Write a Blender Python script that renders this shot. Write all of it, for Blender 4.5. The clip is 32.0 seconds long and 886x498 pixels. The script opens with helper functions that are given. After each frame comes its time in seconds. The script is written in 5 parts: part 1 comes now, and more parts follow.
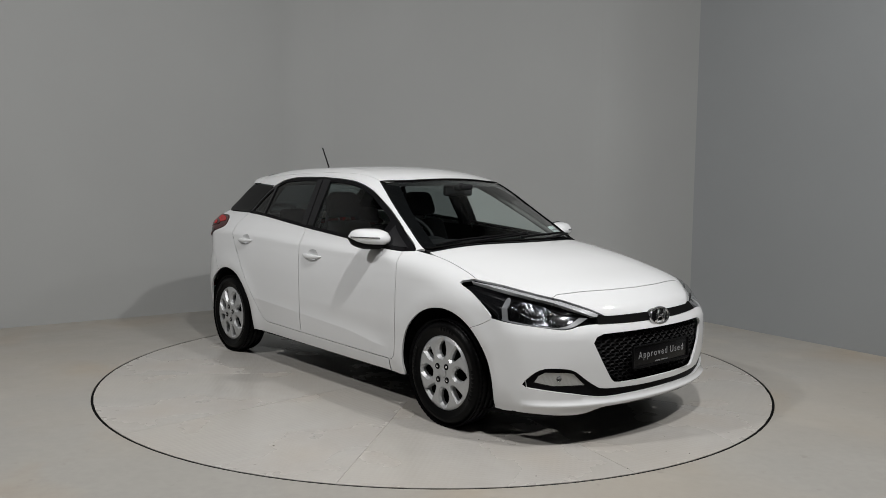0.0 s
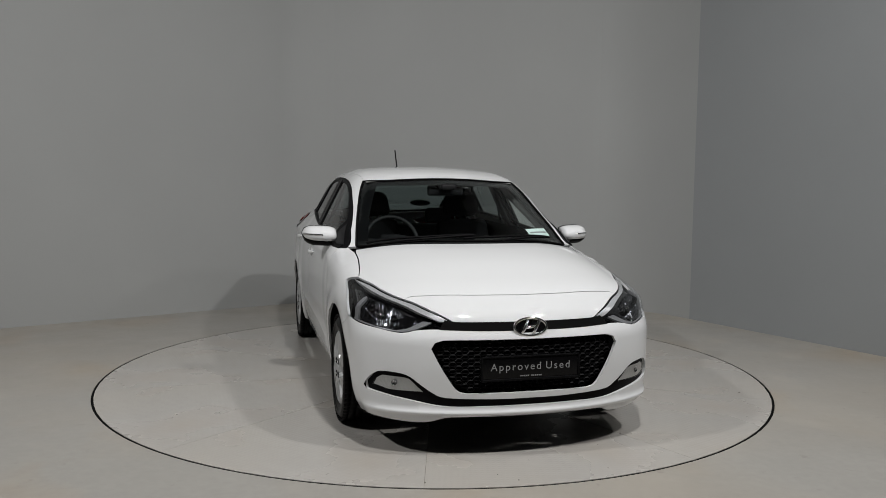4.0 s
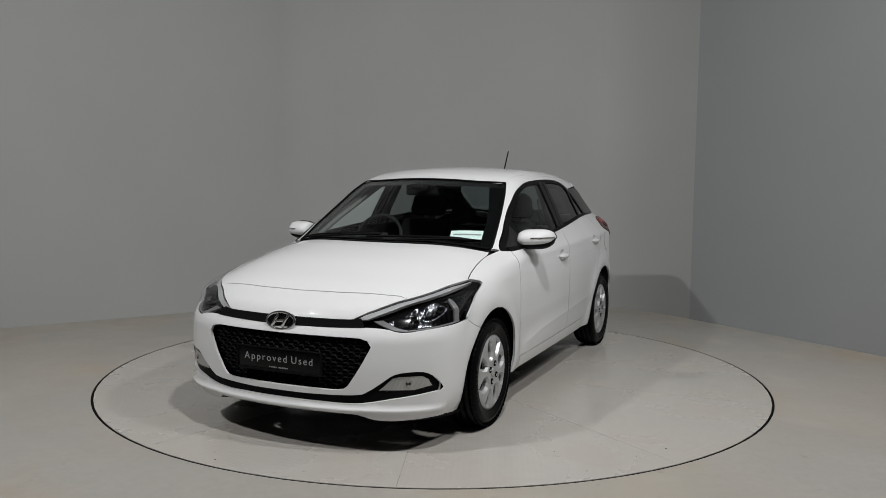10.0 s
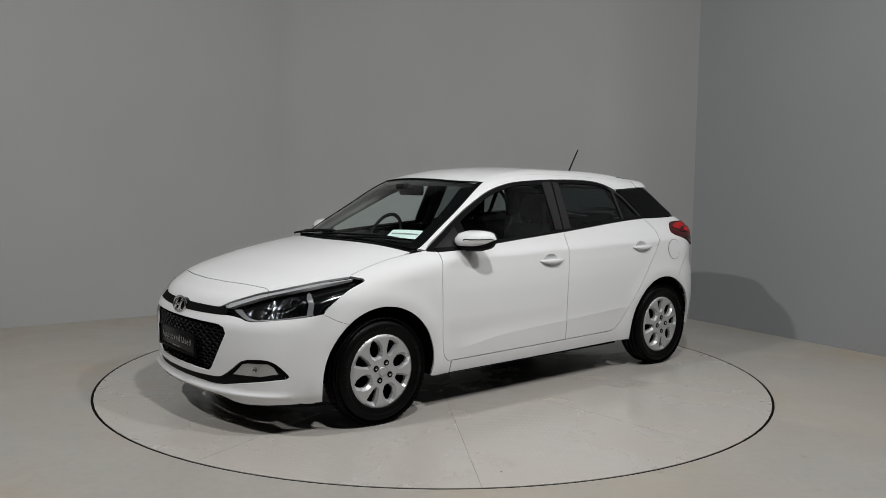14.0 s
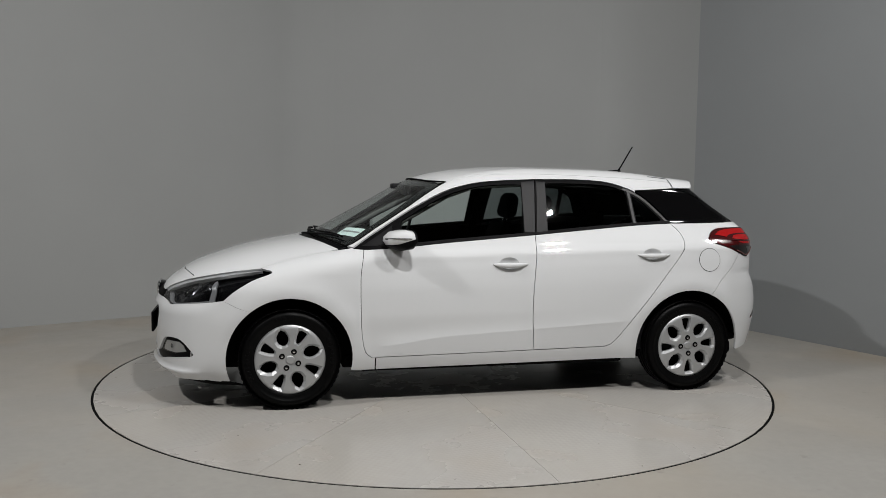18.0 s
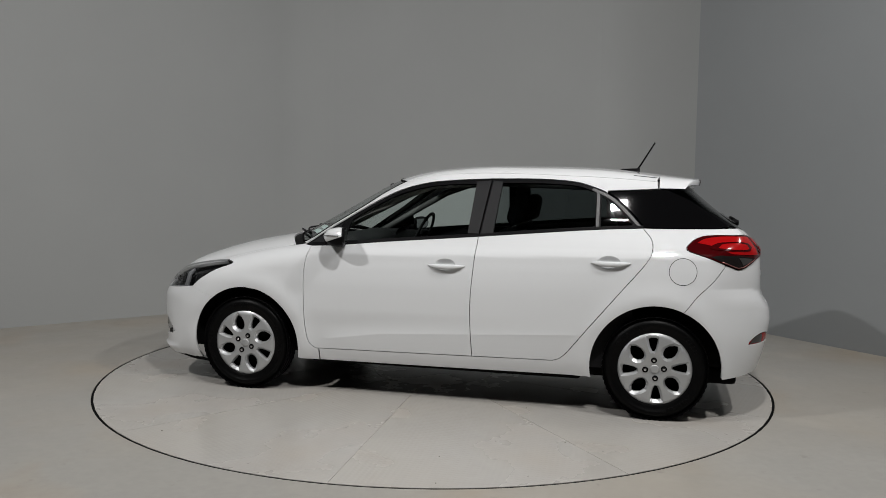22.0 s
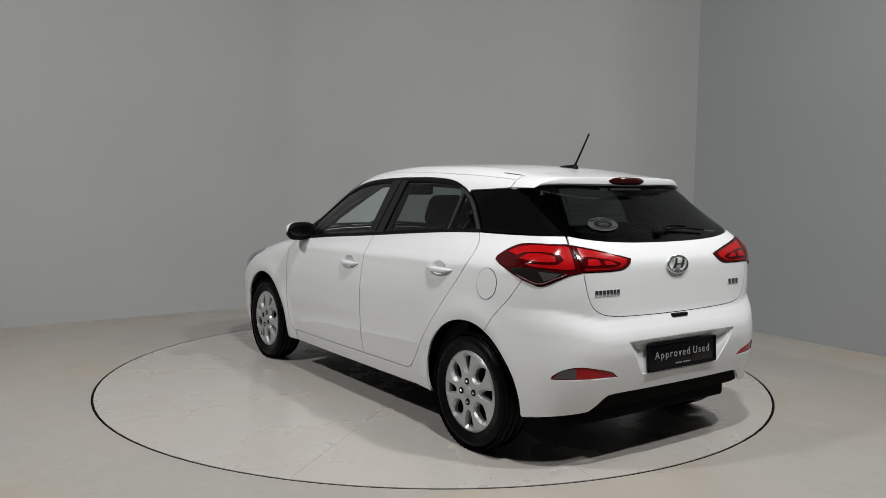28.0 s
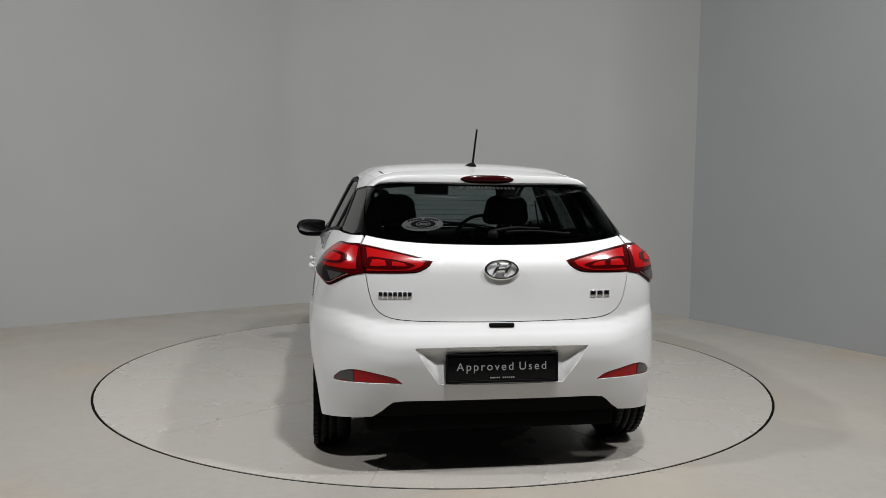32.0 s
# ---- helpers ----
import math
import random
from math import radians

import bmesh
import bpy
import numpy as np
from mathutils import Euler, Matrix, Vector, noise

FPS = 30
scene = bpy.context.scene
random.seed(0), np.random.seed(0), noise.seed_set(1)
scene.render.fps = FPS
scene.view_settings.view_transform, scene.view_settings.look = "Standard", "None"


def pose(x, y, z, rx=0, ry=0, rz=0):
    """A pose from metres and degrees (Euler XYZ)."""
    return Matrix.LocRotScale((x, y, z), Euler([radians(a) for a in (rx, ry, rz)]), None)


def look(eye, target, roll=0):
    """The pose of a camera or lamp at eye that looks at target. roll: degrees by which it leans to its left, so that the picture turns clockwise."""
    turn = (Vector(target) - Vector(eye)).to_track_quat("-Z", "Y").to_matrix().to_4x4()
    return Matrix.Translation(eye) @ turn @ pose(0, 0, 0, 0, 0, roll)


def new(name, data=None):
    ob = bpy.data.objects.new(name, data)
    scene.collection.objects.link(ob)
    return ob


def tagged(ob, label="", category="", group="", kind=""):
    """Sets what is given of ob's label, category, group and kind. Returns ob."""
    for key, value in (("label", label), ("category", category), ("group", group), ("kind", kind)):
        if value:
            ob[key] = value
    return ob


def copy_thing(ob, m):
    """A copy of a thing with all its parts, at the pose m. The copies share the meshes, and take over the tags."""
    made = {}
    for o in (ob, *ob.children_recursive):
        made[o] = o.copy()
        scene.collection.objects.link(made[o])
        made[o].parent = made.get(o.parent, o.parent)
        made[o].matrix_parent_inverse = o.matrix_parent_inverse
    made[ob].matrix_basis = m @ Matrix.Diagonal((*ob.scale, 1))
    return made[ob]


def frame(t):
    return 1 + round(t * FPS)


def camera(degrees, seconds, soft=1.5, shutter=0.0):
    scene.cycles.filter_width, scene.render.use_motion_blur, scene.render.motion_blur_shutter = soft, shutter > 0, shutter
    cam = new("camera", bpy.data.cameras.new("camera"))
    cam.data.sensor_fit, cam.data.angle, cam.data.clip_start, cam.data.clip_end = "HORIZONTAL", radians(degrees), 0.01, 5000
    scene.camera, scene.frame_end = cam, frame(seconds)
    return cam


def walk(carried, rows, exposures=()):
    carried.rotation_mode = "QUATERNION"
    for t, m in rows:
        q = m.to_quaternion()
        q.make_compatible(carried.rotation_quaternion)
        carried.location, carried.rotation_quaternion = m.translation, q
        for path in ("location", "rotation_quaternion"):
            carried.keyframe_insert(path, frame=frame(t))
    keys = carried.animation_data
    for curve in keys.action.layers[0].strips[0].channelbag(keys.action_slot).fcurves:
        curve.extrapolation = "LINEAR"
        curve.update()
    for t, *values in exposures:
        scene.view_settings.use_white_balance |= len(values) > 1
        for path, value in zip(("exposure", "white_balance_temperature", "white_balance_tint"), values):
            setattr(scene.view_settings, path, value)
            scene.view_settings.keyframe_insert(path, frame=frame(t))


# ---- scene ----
# The camera stands on a tripod before a turntable of 4.5 m across.
EYE = Vector((0, -5.712, 1.335))
PITCH, ROLL, YAW = -4.715, .657, .527
aim = Vector((math.sin(radians(YAW)) * math.cos(radians(PITCH)), math.cos(radians(YAW)) * math.cos(radians(PITCH)), math.sin(radians(PITCH))))
cam = camera(57.57, 32.0, soft=.6)
walk(cam, [(0, look(EYE, EYE + aim, ROLL)), (32, look(EYE, EYE + aim, ROLL))],
     [(0, .08), (2, .05), (3, -.07), (8, -.08), (13, -.05), (20, -.1), (22.5, -.1), (25, .12), (28, .23), (30, .3), (32, .33)])

# heading of the car at each time, degrees
HEADING = [(0, -49.6), (3, -69.05), (6, -88.54), (9, -108.13), (13, -134.36), (16, -154.3), (19, -174.41), (23, -201.37), (25.5, -218.3), (28, -235.34), (30, -248.7), (32, -261.78)]
CX, CY = -.234, .004          # the car's middle from the turntable's middle
TABLE_R = 2.253
GROUND = -.010              # the floor under the car's own zero

# light: a windowless booth under ceiling panels
world = bpy.data.worlds.new("world")
scene.world = world
world.use_nodes = True
world.node_tree.nodes["Background"].inputs[0].default_value = (.8, .82, .85, 1)
world.node_tree.nodes["Background"].inputs[1].default_value = .0
CEIL = 6.3
# pairs of square flood lights: x, y, height, watts
FLOODS = [(.75, -4.0, 5.25, 97), (3.3, -3.3, 5.25, 78), (-4.2, -3.4, 5.25, 102), (4.08, -.98, 4.1, 17)]


def mat(name, color, rough=.5, metal=0., coat=0., noise_scale=0., amount=.0, bump=0., bump_scale=200., spec=.5, emit=None):
    m = bpy.data.materials.new(name)
    m.use_nodes = True
    nt = m.node_tree
    b = nt.nodes["Principled BSDF"]
    b.inputs["Base Color"].default_value = (*color, 1)
    b.inputs["Roughness"].default_value = rough
    b.inputs["Metallic"].default_value = metal
    b.inputs["Coat Weight"].default_value = coat
    b.inputs["Coat Roughness"].default_value = .03
    b.inputs["Specular IOR Level"].default_value = spec
    if emit:
        b.inputs["Emission Color"].default_value = (*color, 1)
        b.inputs["Emission Strength"].default_value = emit
    co = nt.nodes.new("ShaderNodeTexCoord")
    if amount:
        n = nt.nodes.new("ShaderNodeTexNoise")
        n.inputs["Scale"].default_value = noise_scale
        n.inputs["Detail"].default_value = 6
        nt.links.new(co.outputs["Object"], n.inputs["Vector"])
        r = nt.nodes.new("ShaderNodeValToRGB")
        r.color_ramp.elements[0].position, r.color_ramp.elements[1].position = .3, .7
        r.color_ramp.elements[0].color = (*[c * (1 - amount) for c in color], 1)
        r.color_ramp.elements[1].color = (*[min(1, c * (1 + amount)) for c in color], 1)
        nt.links.new(n.outputs["Fac"], r.inputs["Fac"])
        nt.links.new(r.outputs["Color"], b.inputs["Base Color"])
    if bump:
        n = nt.nodes.new("ShaderNodeTexNoise")
        n.inputs["Scale"].default_value = bump_scale
        n.inputs["Detail"].default_value = 4
        nt.links.new(co.outputs["Object"], n.inputs["Vector"])
        u = nt.nodes.new("ShaderNodeBump")
        u.inputs["Strength"].default_value = bump
        u.inputs["Distance"].default_value = .002
        nt.links.new(n.outputs["Fac"], u.inputs["Height"])
        nt.links.new(u.outputs["Normal"], b.inputs["Normal"])
    return m


def pane(name, tint, gloss=.02):
    """A thin pane: tinted see-through, with a mirror-like gloss that rises at grazing angles."""
    m = bpy.data.materials.new(name)
    m.use_nodes = True
    nt = m.node_tree
    nt.nodes.clear()
    out, mix = nt.nodes.new("ShaderNodeOutputMaterial"), nt.nodes.new("ShaderNodeMixShader")
    clear, shine, lw = nt.nodes.new("ShaderNodeBsdfTransparent"), nt.nodes.new("ShaderNodeBsdfGlossy"), nt.nodes.new("ShaderNodeLayerWeight")
    clear.inputs[0].default_value = (*tint, 1)
    shine.inputs["Roughness"].default_value = gloss
    lw.inputs[0].default_value = .5
    rise, add = nt.nodes.new("ShaderNodeMath"), nt.nodes.new("ShaderNodeMath")
    rise.operation, rise.inputs[1].default_value = "POWER", 5.
    add.operation, add.inputs[1].default_value, add.inputs[2].default_value = "MULTIPLY_ADD", .93, .042
    nt.links.new(lw.outputs["Facing"], rise.inputs[0])
    nt.links.new(rise.outputs[0], add.inputs[0])
    nt.links.new(add.outputs[0], mix.inputs[0])
    nt.links.new(clear.outputs[0], mix.inputs[1])
    nt.links.new(shine.outputs[0], mix.inputs[2])
    nt.links.new(mix.outputs[0], out.inputs[0])
    return m


WHITE = mat("white_paint", (.635, .647, .655), .55, coat=1., spec=.2)
BLACK = mat("black_plastic", (.004, .004, .0045), .5, amount=.2, noise_scale=30, bump=.15, bump_scale=900, spec=.06)
GLOSSBLACK = mat("gloss_black", (.004, .004, .0045), .12, coat=.15, spec=.4)
DIMCHROME = mat("lamp_reflector", (.38, .39, .40), .15, metal=1.)
REFLECTOR = mat("smoky_reflector", (.075, .077, .082), .2, metal=1.)
PALE = mat("pale_grey_plastic", (.16, .163, .167), .35, coat=.3)
SEAMM = mat("joint_grime", (.20, .185, .16), .8, amount=.3, noise_scale=8)
BROWM = mat("pale_silver_plastic", (.50, .505, .51), .3, metal=.3, coat=.3)
FOGM = mat("pale_fluted_reflector", (.50, .50, .49), .3, metal=.55)
GRITM = mat("dark_grit", (.05, .04, .03), .9, amount=.3, noise_scale=40)
DARK = mat("dark_underbody", (.003, .003, .003), .9, spec=.08)
RUBBER = mat("tyre_rubber", (.0025, .0025, .0026), .36, amount=.25, noise_scale=40, bump=.25, bump_scale=300, spec=.07)
SILVER = mat("silver_paint", (.44, .45, .455), .42, metal=.6, coat=.35)
CHROME = mat("chrome", (.75, .76, .77), .08, metal=1.)
GREYTRIM = mat("dark_grey_trim", (.009, .009, .010), .48, spec=.22)
TRIM = mat("interior_plastic", (.008, .008, .009), .6, amount=.2, noise_scale=60, spec=.2)
CLOTH = mat("seat_cloth", (.008, .008, .009), .9, amount=.3, noise_scale=200, bump=.3, spec=.15)
GLASS = pane("clear_glass", (.94, 1.0, .985))
REARGLASS = pane("tinted_screen_glass", (.20, .235, .235))
TINTED = pane("privacy_glass", (.28, .31, .31))
STRIPM = mat("grey_strip", (.012, .012, .013), .45)
GLAZE = mat("glazed_black", (.003, .003, .0033), .04, spec=.07)
PLATEM = mat("black_plate", (.003, .003, .0035), .25, spec=.18)
LENS = pane("lamp_lens", (.92, .93, .94))
RED = mat("red_lens", (.31, .004, .005), .16, spec=.28)
DEEPRED = mat("deep_red_lens", (.045, .0012, .002), .08, spec=.45)
BRAKEM = mat("dark_brake_lens", (.022, .001, .0015), .12, spec=.3)
SMOKE = mat("smoked_lens", (.012, .010, .010), .15, spec=.35)
GREYLENS = mat("grey_ribbed_lens", (.045, .044, .044), .3, coat=.3)
PAPER = mat("paper", (.75, .80, .80), .7)
INK = mat("light_grey_print", (.23, .235, .24), .6)
FLOORM = mat("concrete_floor", (.315, .305, .282), .42, amount=.04, noise_scale=22., bump=.2, bump_scale=60)
TABLEM = mat("painted_steel_plate", (.395, .383, .362), .34, amount=.03, noise_scale=14.)


def worn(m, shades, gloss, seed):
    """Broad soft patches, small stains and dull or shiny places on a painted ground. shades: (noise scale, from, to, colour) one over another."""
    nt = m.node_tree
    b = nt.nodes["Principled BSDF"]
    co = next(n for n in nt.nodes if n.type == "TEX_COORD")
    shift = nt.nodes.new("ShaderNodeMapping")
    shift.inputs["Location"].default_value = (seed, seed * 1.7, 0)
    nt.links.new(co.outputs["Object"], shift.inputs[0])
    last = b.inputs["Base Color"].links[0].from_socket
    for k, (size, lo, hi, amount, tint) in enumerate(shades):
        n, r, mix = nt.nodes.new("ShaderNodeTexNoise"), nt.nodes.new("ShaderNodeMapRange"), nt.nodes.new("ShaderNodeMix")
        n.inputs["Scale"].default_value, n.inputs["Detail"].default_value, n.inputs["Distortion"].default_value = size, 4, .2
        nt.links.new(shift.outputs[0], n.inputs["Vector"])
        r.inputs[1].default_value, r.inputs[2].default_value, r.inputs[4].default_value = lo, hi, amount
        r.clamp = True
        nt.links.new(n.outputs["Fac"], r.inputs[0])
        mix.data_type = "RGBA"
        nt.links.new(r.outputs[0], mix.inputs[0])
        nt.links.new(last, mix.inputs[6])
        mix.inputs[7].default_value = (*tint, 1)
        last = mix.outputs[2]
    nt.links.new(last, b.inputs["Base Color"])
    n, r = nt.nodes.new("ShaderNodeTexNoise"), nt.nodes.new("ShaderNodeMapRange")
    n.inputs["Scale"].default_value, n.inputs["Detail"].default_value = 1.7, 5
    nt.links.new(shift.outputs[0], n.inputs["Vector"])
    r.inputs[1].default_value, r.inputs[2].default_value, r.inputs[3].default_value, r.inputs[4].default_value = .35, .65, gloss[0], gloss[1]
    nt.links.new(n.outputs["Fac"], r.inputs[0])
    nt.links.new(r.outputs[0], b.inputs["Roughness"])


worn(FLOORM, [(.55, .42, .66, .7, (.345, .312, .262)), (1.1, .56, .74, .5, (.335, .272, .20)), (2.6, .58, .72, .6, (.37, .348, .308)), (9., .66, .74, .35, (.19, .175, .15))], (.34, .56), 3.1)
worn(TABLEM, [(.8, .36, .68, .7, (.41, .384, .342)), (1.7, .50, .80, .35, (.36, .31, .25)), (16., .66, .78, .12, (.25, .23, .205))], (.15, .32), 7.3)


def tread(m, pitch=.028):
    """Raised crosswise bars of a chequer plate, worn flat here and there."""
    nt = m.node_tree
    b = nt.nodes["Principled BSDF"]
    co = next(n for n in nt.nodes if n.type == "TEX_COORD")

    def node(kind, op=None, a=None, c=None):
        n = nt.nodes.new(kind)
        if op:
            n.operation = op
        for k, v in ((0, a), (1, c)):
            if v is None:
                continue
            if isinstance(v, (int, float)):
                n.inputs[k].default_value = v
            else:
                nt.links.new(v, n.inputs[k])
        return n.outputs[0]
    sep = nt.nodes.new("ShaderNodeSeparateXYZ")
    nt.links.new(co.outputs["Object"], sep.inputs[0])
    w = math.pi / pitch
    sx = node("ShaderNodeMath", "SINE", node("ShaderNodeMath", "MULTIPLY", sep.outputs[0], w))
    sy = node("ShaderNodeMath", "SINE", node("ShaderNodeMath", "MULTIPLY", sep.outputs[1], w))
    cell = node("ShaderNodeMath", "MULTIPLY", sx, sy)
    thin = node("ShaderNodeMath", "ABSOLUTE", cell)
    bars = node("ShaderNodeMath", "POWER", thin, 2.0)
    wear = nt.nodes.new("ShaderNodeTexNoise")
    wear.inputs["Scale"].default_value = .9
    wear.inputs["Detail"].default_value = 1
    nt.links.new(co.outputs["Object"], wear.inputs["Vector"])
    worn = nt.nodes.new("ShaderNodeMapRange")
    worn.inputs[1].default_value, worn.inputs[2].default_value = .05, .45
    nt.links.new(wear.outputs["Fac"], worn.inputs[0])
    high = node("ShaderNodeMath", "MULTIPLY", bars, worn.outputs[0])
    u = nt.nodes.new("ShaderNodeBump")
    u.inputs["Strength"].default_value, u.inputs["Distance"].default_value = .8, .0005
    nt.links.new(high, u.inputs["Height"])
    nt.links.new(u.outputs["Normal"], b.inputs["Normal"])


tread(TABLEM)
WALLM = mat("grey_wall_paint", (.335, .343, .339), .75, amount=.025, noise_scale=.9, bump=.08, bump_scale=80)
CEILM = mat("unseen_ceiling_dark", (.06, .06, .06), .8, amount=.05, noise_scale=2)
LAMPM = mat("lamp_panel", (1, .99, .97), .5, emit=30.)
# darker, bluer copy of WALLM: the east wall's weaker light is in its colour
EASTM = mat("bluish_shaded_wall_paint", (.270, .284, .290), .75, amount=.025, noise_scale=.9, bump=.08, bump_scale=80)
# for the added walls out of view: dark, to cut fill and darken reflections
BACKM = mat("unseen_dark_backdrop", (.09, .09, .092), .9, amount=.2, noise_scale=3)
LINER = mat("headliner_cloth", (.16, .16, .155), .9, amount=.1, noise_scale=120)
SAGE = mat("pale_green_paper", (.62, .72, .70), .6)


def spline(pts):
    """A smooth curve through rising (x, y) pairs that does not overshoot."""
    a = np.array(sorted(pts), float)
    x, y = a[:, 0], a[:, 1]
    h, d = np.diff(x), np.diff(y) / np.diff(x)
    m = np.concatenate([[d[0]], np.where(d[1:] * d[:-1] > 0, 2 * d[1:] * d[:-1] / (d[1:] + d[:-1] + 1e-12), 0), [d[-1]]])
    def at(v):
        v = np.asarray(v, float)
        i = np.clip(np.searchsorted(x, v) - 1, 0, len(h) - 1)
        w = np.clip((v - x[i]) / h[i], 0, 1)
        inside = (y[i] * (1 + 2 * w) + h[i] * m[i] * w) * (1 - w) ** 2 + (y[i + 1] * (3 - 2 * w) - h[i] * m[i + 1] * (1 - w)) * w ** 2
        return inside + m[0] * np.minimum(v - x[0], 0) + m[-1] * np.maximum(v - x[-1], 0)
    return at


def step(a, b, v):
    w = np.clip((v - a) / (b - a), 0, 1)
    return w * w * (3 - 2 * w)


def smax(a, b, k):
    h = np.maximum(k - np.abs(a - b), 0) / k
    return np.maximum(a, b) + h * h * k / 4


# the car's frame: x forward, y to its left, z up, from the ground between the axles
TOP = spline([(2.4, .2), (2.2, .51), (2.1, .645), (2.05, .69), (2.0, .725), (1.88, .80), (1.72, .856), (1.52, .913), (1.32, .953), (1.19, .974),
              (1.14, .985), (.93, 1.097), (.72, 1.211), (.52, 1.322), (.38, 1.379), (.28, 1.405), (.12, 1.43), (-.08, 1.446), (-.27, 1.453),
              (-.67, 1.45), (-.87, 1.444), (-1.07, 1.43), (-1.28, 1.405), (-1.5, 1.376), (-1.8, 1.335)])
SIDE = spline([(.05, .74), (.16, .785), (.21, .812), (.29, .832), (.42, .846), (.55, .860), (.68, .862), (.80, .855), (.86, .8475), (.893, .8435), (.905, .8385), (.95, .812),
               (1.03, .774), (1.10, .741), (1.20, .690), (1.30, .638), (1.36, .604), (1.42, .55), (1.5, .45)])
NOSE = spline([(.05, 2.0), (.17, 2.075), (.20, 2.113), (.215, 2.130), (.224, 2.132), (.245, 2.113), (.30, 2.117), (.45, 2.125), (.56, 2.12), (.61, 2.10), (.66, 2.07), (.75, 2.06), (1.0, 2.0)])
TAIL = spline([(.05, -1.80), (.25, -1.875), (.36, -1.91), (.48, -1.938), (.56, -1.950), (.60, -1.948), (.64, -1.936), (.68, -1.913), (.715, -1.894), (.76, -1.889), (.95, -1.875),
               (1.03, -1.825), (1.06, -1.80), (1.20, -1.625), (1.33, -1.475), (1.5, -1.29)])


def body(x, y, z):
    """Below nought inside the car's outer skin."""
    y = np.abs(y)
    top = z - (TOP(x + (.42 - .16 * step(1.25, 1.75, x)) * y * y * step(-.6, .3, x)) - .10 * y * y * (1 - step(.8, 1.15, x) * np.maximum(1 - (y / .70) ** 2, 0)))
    lift = z + .020 * x * step(.6, .8, z) * step(1.04, .94, z)
    wide = SIDE(lift) - (.055 * step(.97, 1.12, z) + .015) * ((x + .15) / 1.3) ** 2 * step(.0, .6, np.abs(x + .15))
    for wx in (1.283, -1.283):
        r = np.hypot(x - wx, z - .285)
        wide = wide + .014 * np.exp(-((r - .40) / .07) ** 2)
    crease = .413 - .052 * (x - .1) - .03 * step(.3, .75, x)
    fold = step(-.98, -.75, x) * step(.80, .62, x)
    wide = wide + .009 * fold * (np.where(z > crease, np.clip(1 - (z - crease) / .10, 0, 1) ** 2, np.clip(1 - (crease - z) / .22, 0, 1)) - .35)
    zs = z - .05 * step(.48, .78, y) * step(1.0, .80, z) * step(.22, .62, z)      # the bumper's shelf climbs round the tailgate to the lamps
    ends = smax(x - (NOSE(z) - .30 * y ** 2 - .72 * y ** 8), TAIL(zs) + .034 * step(.40, .80, y) * np.exp(-((z - .64) / .12) ** 2) + .035 * y ** 2 + 1.1 * y ** 8 + .12 * y ** 2 * step(1.0, 1.3, z) - x, .02)
    return smax(smax(smax(y - wide, top, .09), ends, .05), .12 - z, .03)


def cast(o, d, far):
    """Where rays from inside points o along d leave the skin."""
    lo, hi = np.zeros(len(o)), np.full(len(o), far)
    for _ in range(36):
        mid = (lo + hi) / 2
        q = o + d * mid[:, None]
        inside = body(q[:, 0], q[:, 1], q[:, 2]) < 0
        lo, hi = np.where(inside, mid, lo), np.where(inside, hi, mid)
    return o + d * ((lo + hi) / 2)[:, None]


def skin(view, uv):
    """Points of the skin: S (x, z) left side; T (x, y) from above; F (y, z) front; R (y, z) rear; C, D (angle, z) round the front and rear."""
    uv = np.atleast_2d(np.asarray(uv, float))
    u, v, n = uv[:, 0], uv[:, 1], np.zeros(len(uv))
    if view == "S":
        return cast(np.stack([u, n, v], 1), np.array([[0, 1., 0]]), 1.5)
    if view == "T":
        return cast(np.stack([u, v, n + .4], 1), np.array([[0, 0, 1.]]), 1.5)
    if view in "FR":
        s = 1. if view == "F" else -1.
        return cast(np.stack([n + .6 * s, u, v], 1), np.array([[s, 0, 0]]), 2.2)
    s = 1. if view == "C" else -1.
    return cast(np.stack([n + .9 * s, n, v], 1), np.stack([s * np.cos(np.radians(u)), np.sin(np.radians(u)), n], 1), 2.2)


def flat(view, p):
    """The same coordinates of given points."""
    p = np.asarray(p, float)
    if view == "S":
        return p[:, [0, 2]]
    if view == "T":
        return p[:, :2]
    if view in "FR":
        return p[:, 1:]
    s = 1. if view == "C" else -1.
    return np.stack([np.degrees(np.arctan2(p[:, 1], s * p[:, 0] - .9)), p[:, 2]], 1)


def normals(p):
    e, out = 2e-3, []
    for k in range(3):
        d = np.zeros(3)
        d[k] = e
        out.append(body(*(p + d).T) - body(*(p - d).T))
    out = np.stack(out, 1)
    return out / (np.linalg.norm(out, axis=1)[:, None] + 1e-12)


def part(name, bm, material, parent, label=""):
    """Links a bmesh (or a mesh) as one mesh object under a thing or a part."""
    if isinstance(bm, bmesh.types.BMesh):
        me = bpy.data.meshes.new(name)
        bm.to_mesh(me)
        bm.free()
    else:
        me = bm
    if material and not me.materials:
        me.materials.append(material)
    ob = new(name, me)
    ob.parent = parent
    return tagged(ob, label) if label else ob


def smooth(bm):
    for f in bm.faces:
        f.smooth = True
    return bm


def box(x0, x1, y0, y1, z0, z1, bevel=0., seg=2):
    bm = bmesh.new()
    bmesh.ops.create_cube(bm, size=1, matrix=Matrix.Translation(((x0 + x1) / 2, (y0 + y1) / 2, (z0 + z1) / 2)) @ Matrix.Diagonal((x1 - x0, y1 - y0, z1 - z0, 1)))
    if bevel:
        bmesh.ops.bevel(bm, geom=bm.edges[:], offset=bevel, segments=seg, affect="EDGES", profile=.5)
        smooth(bm)
    return bm


